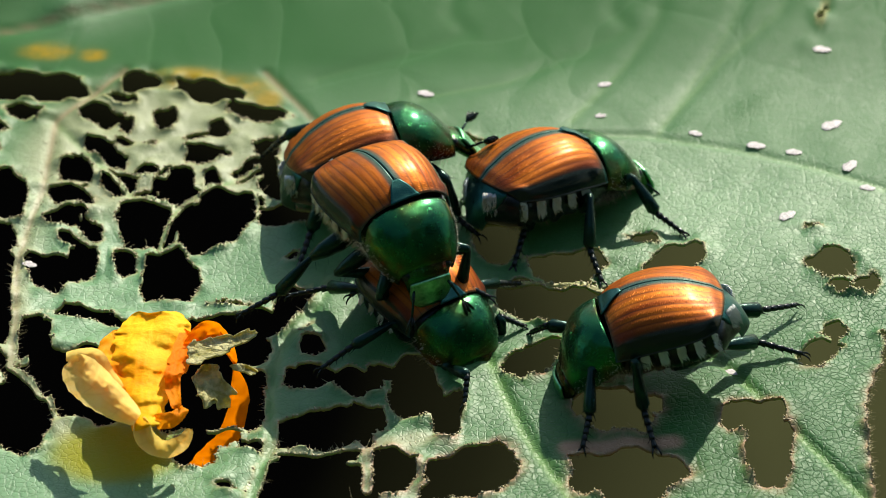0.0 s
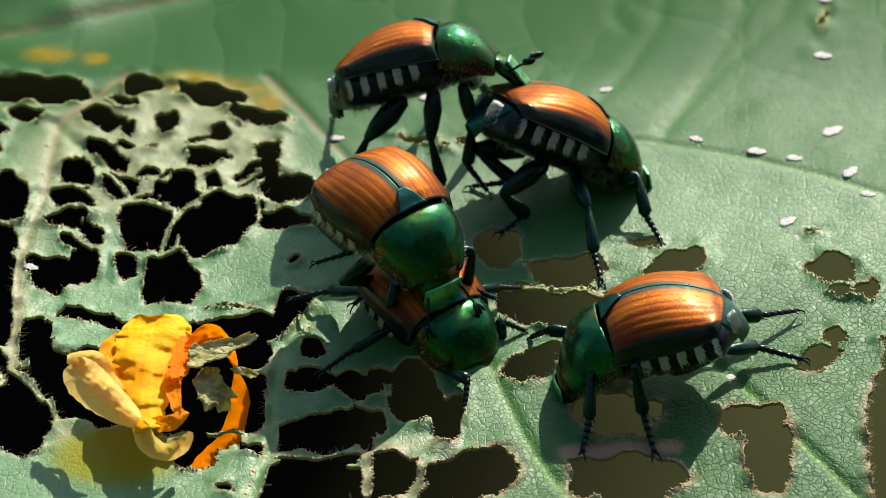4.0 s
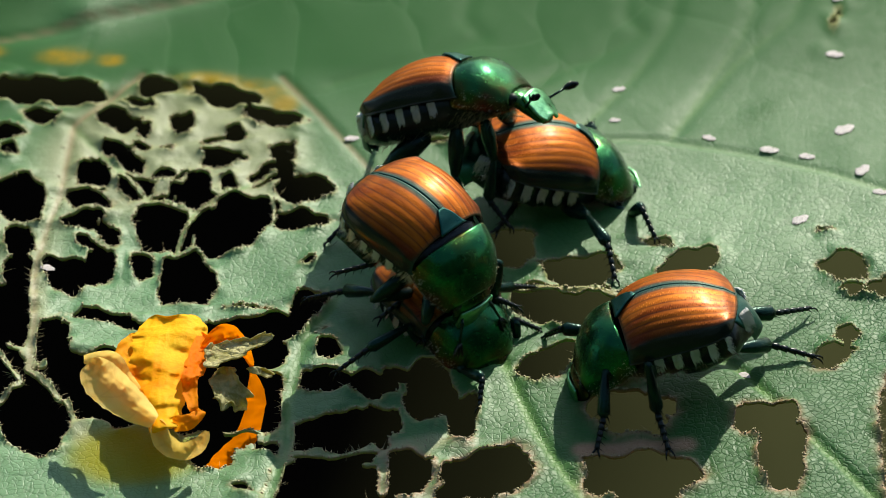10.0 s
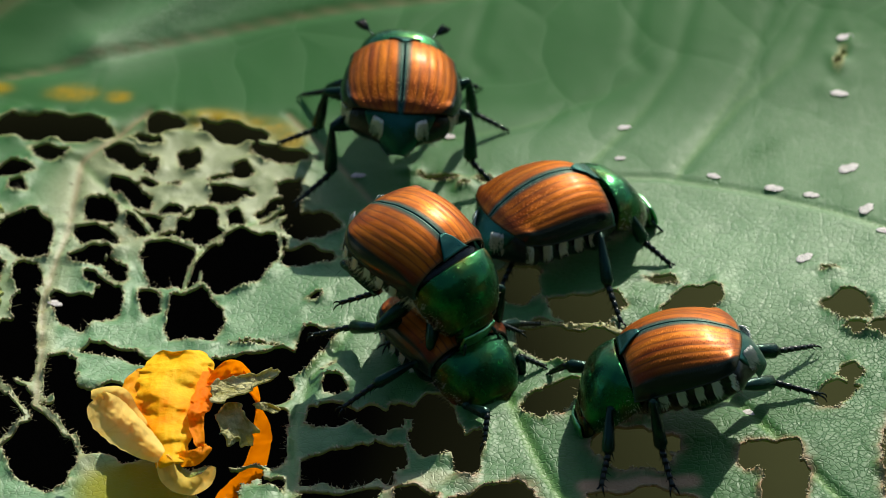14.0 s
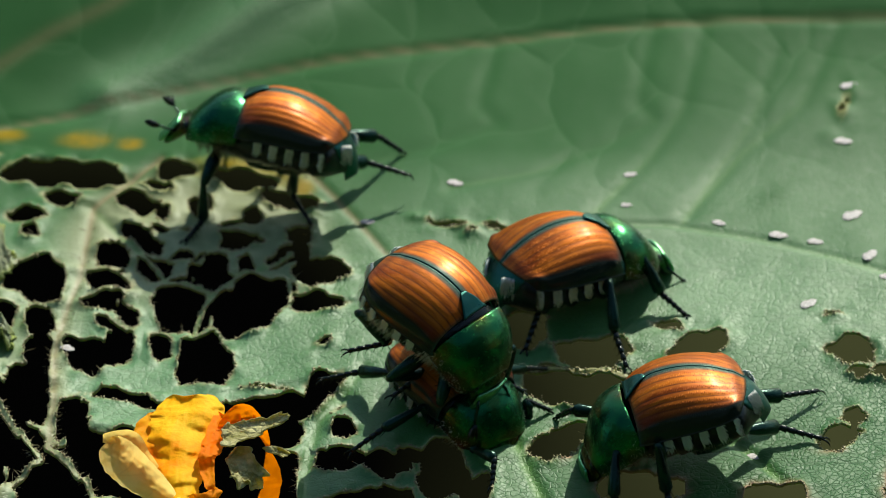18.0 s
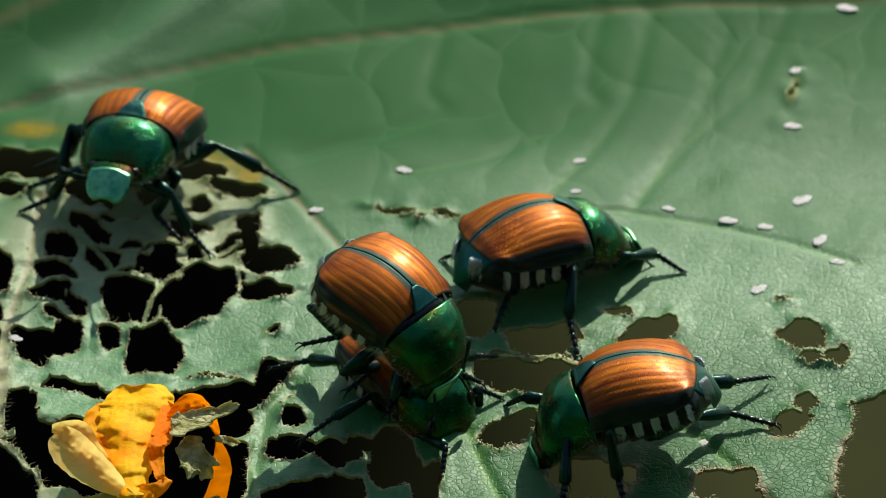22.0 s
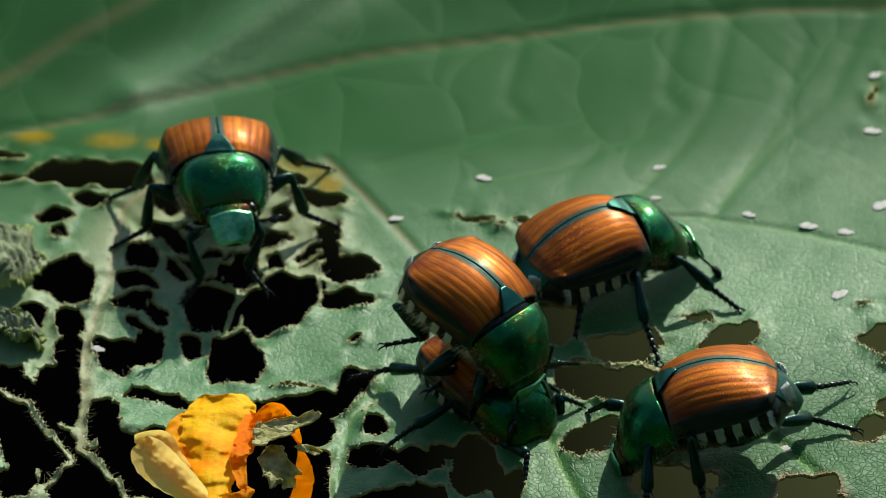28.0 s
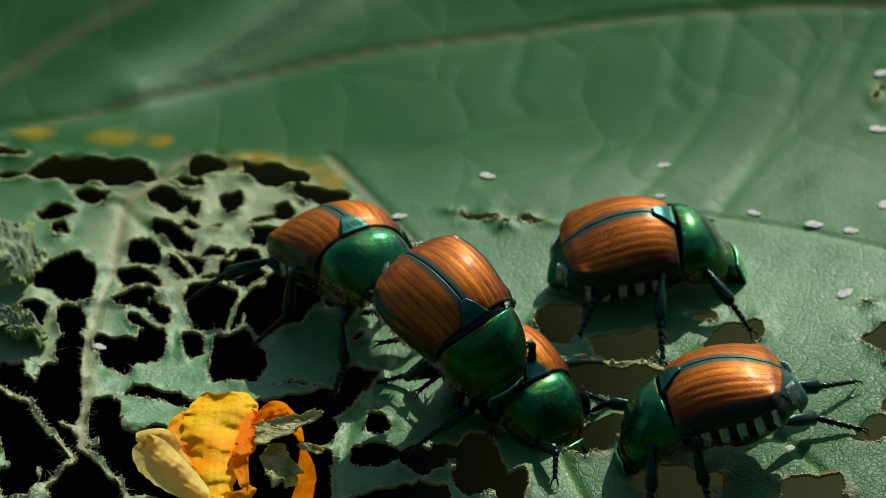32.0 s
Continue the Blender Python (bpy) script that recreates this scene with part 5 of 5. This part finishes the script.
# ---- fine hairs along the leaf's edge and bare veins ----
def build_hairs():
    bm = bmesh.new()
    r = random.Random(5)
    for k in range(160):
        y = r.uniform(-20, -6.6)
        lo, hi = 17.0, 23.0
        for _ in range(20):
            x = (lo + hi) / 2
            lo, hi = (x, hi) if float(margin_distance(np.array([x]), np.array([y]))[0]) > 0 else (lo, x)
        z = leaf_level(lo, y)
        spike(bm, (lo - 0.05, y, z), (lo + r.uniform(0.12, 0.4), y + r.uniform(-0.3, 0.3), z + r.uniform(-0.15, 0.15)), 0.016)
    for pts, w in RIBS[:2] + RIBS[6:10]:
        for (ax, ay), (bx, by) in zip(pts, pts[1:]):
            for q in range(int(math.hypot(bx - ax, by - ay) * 5)):
                s, side = r.random(), r.choice((-1, 1))
                x, y = ax + s * (bx - ax), ay + s * (by - ay)
                ln = math.hypot(bx - ax, by - ay)
                nx, ny = -(by - ay) / ln * side, (bx - ax) / ln * side
                z = leaf_level(x, y)
                spike(bm, (x + nx * w * 0.7, y + ny * w * 0.7, z), (x + nx * (w + r.uniform(0.1, 0.5)), y + ny * (w + r.uniform(0.1, 0.5)), z + r.uniform(-0.1, 0.3)), 0.014)
    ob = part("leaf_hairs", bm, BUFF, leaf, "fine pale hairs")
    return tagged(ob, kind="stuff")


build_hairs()


def build_rim_crumbs():
    """Dry crumbs and short hairs along the gnawed rims."""
    r = random.Random(21)
    crumbs, hairs = bmesh.new(), bmesh.new()
    for a, b in RIM_EDGES:
        if not (-26 < a[0] < 22 and -20 < a[1] < 12):
            continue
        if r.random() < 0.55:
            p = Vector(a).lerp(Vector(b), r.random())
            d = Vector((b[1] - a[1], a[0] - b[0], 0)).normalized() * r.choice((-1, 1, 1))
            spike(crumbs, p - d * 0.04, p + d * r.uniform(0.02, 0.10) + Vector((r.uniform(-0.06, 0.06), r.uniform(-0.06, 0.06), r.uniform(-0.03, 0.10))), r.uniform(0.04, 0.09))
        if r.random() < 0.03:
            p = Vector(a)
            d = Vector((b[1] - a[1], a[0] - b[0], 0)).normalized() * r.choice((-1, 1))
            spike(hairs, p, p + d * r.uniform(0.2, 0.55) + Vector((r.uniform(-0.2, 0.2), r.uniform(-0.2, 0.2), r.uniform(-0.1, 0.3))), 0.013)
    tagged(part("rim_crumbs", crumbs, STRAND, leaf, "dry gnawed crumbs along the rims"), kind="stuff")
    tagged(part("rim_hairs", hairs, BUFF, leaf, "fine pale hairs"), kind="stuff")


build_rim_crumbs()

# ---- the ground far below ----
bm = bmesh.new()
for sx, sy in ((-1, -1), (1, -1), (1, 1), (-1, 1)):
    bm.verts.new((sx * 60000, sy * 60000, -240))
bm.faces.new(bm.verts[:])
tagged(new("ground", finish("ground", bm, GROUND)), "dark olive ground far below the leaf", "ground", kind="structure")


# ---- an unseen dark screen, added behind the viewer: closes the place, blocks sky light ----
def build_sky_screen():
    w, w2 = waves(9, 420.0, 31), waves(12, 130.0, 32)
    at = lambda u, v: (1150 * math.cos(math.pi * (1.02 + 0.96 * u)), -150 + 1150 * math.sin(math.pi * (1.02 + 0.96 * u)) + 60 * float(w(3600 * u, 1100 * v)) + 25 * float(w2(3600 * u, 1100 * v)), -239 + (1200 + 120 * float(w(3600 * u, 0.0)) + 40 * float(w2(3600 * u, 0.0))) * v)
    me = shell(at, 90, 26, 40, "backdrop", SKY_SCREEN)
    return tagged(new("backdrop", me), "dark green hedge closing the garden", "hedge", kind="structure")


build_sky_screen()


# ---- how the beetles move ----
def carried_feet(times, body_at, size, step=1.7, pins=None, stance=None):
    """Feet that stay planted until the body has moved on, then take a step; one list of world places for each leg.
    pins: for a leg, stretches (from, to, x, y) through which its foot holds one spot of the leaf."""
    tracks = {}
    for n, (key, s) in enumerate(LEG_KEYS):
        rows, foot = [], None
        place = (stance or {}).get((key, s), REST[key])
        for i, t in enumerate(times):
            held = [p for p in (pins or {}).get((key, s), ()) if p[0] <= t <= p[1]]
            want = ground_foot(body_at(t), size, s, place)
            ahead = ground_foot(body_at(times[min(i + 1, len(times) - 1)]), size, s, place)
            if held:
                foot = leaf_spot(held[0][2], held[0][3])
            elif foot is None or (want - foot).length > step or ((i + n) % 7 == 0 and (want - foot).length > 0.6):
                foot = (want + ahead) / 2 if foot is not None else want
            rows.append(foot.copy())
        tracks[key, s] = rows
    return tracks


def path_between(rows):
    ts = [r[0] for r in rows]

    def at(t):
        k = max(0, min(len(ts) - 2, int(np.searchsorted(ts, t)) - 1))
        s = min(1.0, max(0.0, (t - ts[k]) / (ts[k + 1] - ts[k])))
        s = s * s * (3 - 2 * s)
        return body_pose(*[a + (b - a) * s for a, b in zip(rows[k][1:], rows[k + 1][1:])])
    return at


CLASP = {"front": (5.2, 3.4, -2.6), "middle": (0.8, 3.3, -2.0), "hind": (-3.2, 3.4, -2.4)}
FOLDED = {"front": (3.2, -2.2, -3.0), "middle": (0.7, -3.0, -2.9), "hind": (-3.0, -2.9, -2.6)}


def key_beetle(thing, rig, size, rows, step=1.7, gap=0.5, grip=False, pins=None, stance=None):
    legs, bent = rig
    body_at = path_between([r[:7] for r in rows])
    ts = [r[0] for r in rows]
    times = [k * gap for k in range(int(32 / gap) + 1)]
    walk(thing, [(t, body_at(t)) for t in times])
    necks = [neck_bend(float(np.interp(t, ts, [r[7] for r in rows])), float(np.interp(t, ts, [r[8] for r in rows]))) for t in times]
    for ob, rest in bent:
        walk(ob, [(t, n @ rest) for t, n in zip(times, necks)])
    tracks = carried_feet(times, body_at, size, step, pins, stance)
    for (key, s), pieces in legs.items():
        poses = []
        for t, f, neck in zip(times, tracks[key, s], necks):
            local = (body_at(t).inverted() @ (f * MM)) / MM / size
            if grip and not any(p[0] <= t <= p[1] for p in (pins or {}).get((key, s), ())):
                local = Vector(CLASP[key])
                local.y *= s
                if s < 0:
                    local = Vector(FOLDED[key])
            poses.append(leg_poses(key, s, local, neck))
        for i, ob in enumerate(pieces):
            walk(ob, [(t, p[i]) for t, p in zip(times, poses)])


def motions():
    # seconds; millimetres; heading, pitch and roll; how far the prothorax hangs and turns, in degrees
    key_beetle(rival, rival_legs, SIZE["rival"], [
        (0, -2.9, 4.07, 1, 15, -13, -17, 13, 2), (1, -2.8, 3.07, 1.3, -2, -16, -22, 13, -2), (2, -2.3, 4.77, 1.3, -12, -21, -26, 10, -6),
        (3, -1.2, 3.07, 3.8, -19, -33, -18, 0, -3), (3.5, -0.9, 7.57, 4.1, 7, -14, -26, 18, 3), (4.5, -0.4, 6.17, 4.2, -4, -20, -34, 14, -3),
        (5.5, -0.5, 4.17, 4.4, -19, -32, -44, 8, -11), (6, 1.4, 2.07, 6.3, -35, -33, -45, 6, -12), (7, -0.7, 3.97, 4.4, -11, -26, -38, 8, -7),
        (8, -2.1, 3.47, 3.3, -14, -24, -32, -1, -13), (8.5, -2.6, 4.57, 2.7, -3, -19, -30, 4, -6), (9, -3.2, 5.97, 2.3, 10, -20, -26, 8, 2),
        (9.5, -1.1, 5.57, 3, 2, -12, -26, 19, 1), (10, 0.1, 3.47, 4.4, -10, -23, -28, 12, -8), (11, 0.1, 8.77, 1.9, 18, -0, -13, 4, 5),
        (12, -1.3, 8.97, 2.2, 32, -13, -12, 2, 6), (13, -1, 9.27, 1.8, 36, -12, -16, 6, 4), (13.5, -2.1, 9.92, 2.3, 44, -10, -12, 4, 7),
        (14, -2.7, 11.02, 2.7, 89, 1, 5, 3, 1), (14.5, -3.2, 13.32, 2.8, 99, 2, 4, 6, 3), (15.5, -4.9, 13.62, 2.5, 132, -5, 10, 4, -6),
        (16.5, -6.4, 13.22, 2.3, 160, -12, 15, 2, -13), (17, -7.2, 11.72, 2.8, 172, -13, 24, -4, -3), (18, -9.5, 11.12, 2.6, 169, -8, 16, 5, 0),
        (19, -11.2, 11.42, 1.9, 189, -8, 24, 1, 1), (20, -13.1, 12.52, 1.7, 202, -15, 17, -0, 4), (21, -13, 12.52, 1.6, 208, -16, 12, 7, 5),
        (22, -13.6, 11.22, 1.6, 256, -14, -2, 3, 0), (23, -13.2, 9.72, 1.7, 269, -14, 0, 3, 2), (24, -13, 9.02, 1.9, 273, -11, -3, 3, 1),
        (25, -13, 8.62, 2.1, 275, -9, -1, 5, 1), (28, -13.3, 8.72, 2.1, 276, -8, -0, 4, 5), (29, -13.3, 9.02, 1.9, 276, -9, -1, 4, 5),
        (30, -12.5, 8.22, 1.9, 283, -5, -1, 4, 7), (31, -10.8, 5.32, 2.2, 294, -9, -0, -2, 11), (31.5, -8.4, 4.02, 1.7, 296, -7, 17, 1, 6),
        (32, -7, 1.82, 1.5, 301, -14, 1, 9, 1)], pins={
        ("hind", -1): [(11.5, 13.5, -7.7, 9.2), (22, 29.5, -19.3, 11.5), (30, 30.5, -19.8, 8.2), (31, 31.5, -18.9, 8.9), (32, 32, -14.7, 2.7)],
        ("front", -1): [(11.5, 13.5, 3.6, 11.2), (22.5, 25.5, -13.8, 1.6), (26, 29.5, -15.0, 2.5), (30, 30.5, -14.8, 3.3), (31, 31.5, -11.0, -1.3), (32, 32, -7.6, -5.1)],
        ("front", 1): [(11.5, 13.5, 5.9, 11.4), (16.5, 17.5, -12.5, 11.8), (18, 18.5, -13.7, 7.8), (20, 20.5, -13.5, 6.8), (22.5, 25.5, -11.0, 3.4), (27.5, 29.5, -10.9, 3.3), (30, 30.5, -8.9, 3.6), (31, 31.5, -5.5, 3.7)],
        ("middle", 1): [(16.5, 19, -7.5, 9.4), (20, 20.5, -11.4, 6.1), (22, 22.5, -11.3, 6.8)],
        ("middle", -1): [(31, 31.5, -15.9, 3.5), (32, 32, -11.4, -0.8)],
        ("hind", 1): [(16.5, 17.5, 0.9, 10.1), (18, 18.5, -0.3, 12.2), (20, 20.5, -7.3, 9.2), (21.5, 22.5, -5.7, 11.4)]})
    key_beetle(grazer, grazer_legs, SIZE["grazer"], [
        (0, 5.6, 2.8, 0.3, 29, 3, -13, 12, 6), (1, 5.6, 2.8, 0.6, 26, 8, -15, 12, 6), (2, 5.5, 3.4, 1.4, 12, 18, -16, 13, 6),
        (3, 5.7, 4.2, 2.1, 4, 28, -16, 15, 7), (3.5, 5.4, 5.0, 1.8, 8, 33, -26, 2, 9), (4.5, 5.1, 4.8, 1.5, 6, 24, -22, 3, 10),
        (5.5, 4.9, 4.6, 1.2, 5, 17, -18, 4, 11), (6, 5.2, 4.8, 1.2, 3, 15, -15, 9, 11), (7, 5.2, 4.1, 1.7, 1, 15, -14, 5, 10),
        (8, 5.0, 5.1, 2.1, 1, 33, -8, 9, 3), (8.5, 4.5, 5.0, 2.0, 7, 27, -8, 8, 6), (9, 4.5, 4.9, 1.6, 6, 26, -12, 5, 8),
        (9.5, 4.3, 4.9, 0.8, 14, 24, -6, 3, 4), (10, 4.2, 4.7, 0.25, 18, 20, 0, 4, 4), (11, 4.6, 2.9, 0.55, 13, 7, -3, 10, 10),
        (12, 5.6, 4.1, 0.35, 22, 4, 2, 13, 3), (13, 5.6, 3.5, 0.35, 19, 4, -9, 8, 9), (14, 5.0, 3.2, 0.55, 27, 1, -4, 16, 10),
        (17, 4.9, 2.7, 0.55, 29, 2, -6, 13, 6), (19, 5.5, 3.5, 0.25, 23, 3, -7, 5, 6), (23, 6.3, 3.4, 0.45, 23, 3, -7, 11, 6),
        (24, 6.0, 3.4, 0.65, 29, 4, 0, 14, 4), (28, 5.3, 3.5, 0.75, 24, -6, -1, 18, 2), (29, 6.0, 3.9, 0.25, 28, -0, -2, 15, 1),
        (30, 6.2, 3.3, 0.35, 27, -6, -4, 11, 1), (31.5, 7.1, 3.0, 0.55, 16, -2, -3, 16, 2), (32, 7.0, 4.0, 0.15, 7, -4, 2, 20, 2)], 2.4, pins={
        ("middle", -1): [(0, 32, 7.9, -2.7)],
        ("front", -1): [(11, 14, 10.4, 2.1), (16, 19.5, 10.9, 1.6), (21, 25, 13.3, 4.2), (31, 31.5, 13.6, 0.9), (32, 32, 12.2, -0.5)]},
        stance={("hind", 1): (-3.2, 3.6), ("hind", -1): (-4.2, 3.4), ("middle", 1): (0.8, 4.6)})
    key_beetle(rider, rider_legs, SIZE["rider"], [
        (0, -2, -3.87, 3.9, 300, 4, 4, 19, -5), (6, -2, -4.27, 4, 310, 7, 4, 21, -1), (9, -1.4, -5.97, 4.4, 317, 16, 4, 27, -2),
        (13, -1.6, -4.47, 4, 318, 13, 4, 28, -4), (19, -1.4, -5.57, 4.2, 320, 20, 0, 25, -2), (23, -1.2, -6.37, 4.5, 319, 19, 3, 24, 0),
        (28, -1.1, -5.37, 4.1, 318, 20, -3, 24, 0), (30, -1.9, -5.87, 4.1, 308, 15, 19, 22, 3), (32, -2, -5.37, 4, 311, 19, 15, 26, -1)], 3.0, grip=True, pins={("hind", -1): [(0, 2.5, -8.9, -5.2)]})
    start, end = BEARER_AT, body_pose(0.6, -5.6, -0.3, 308, 8, -2)
    walk(bearer, [(0, start), (28, start), (30, start.lerp(end, 0.3)), (31.5, end), (32, end)])


motions()
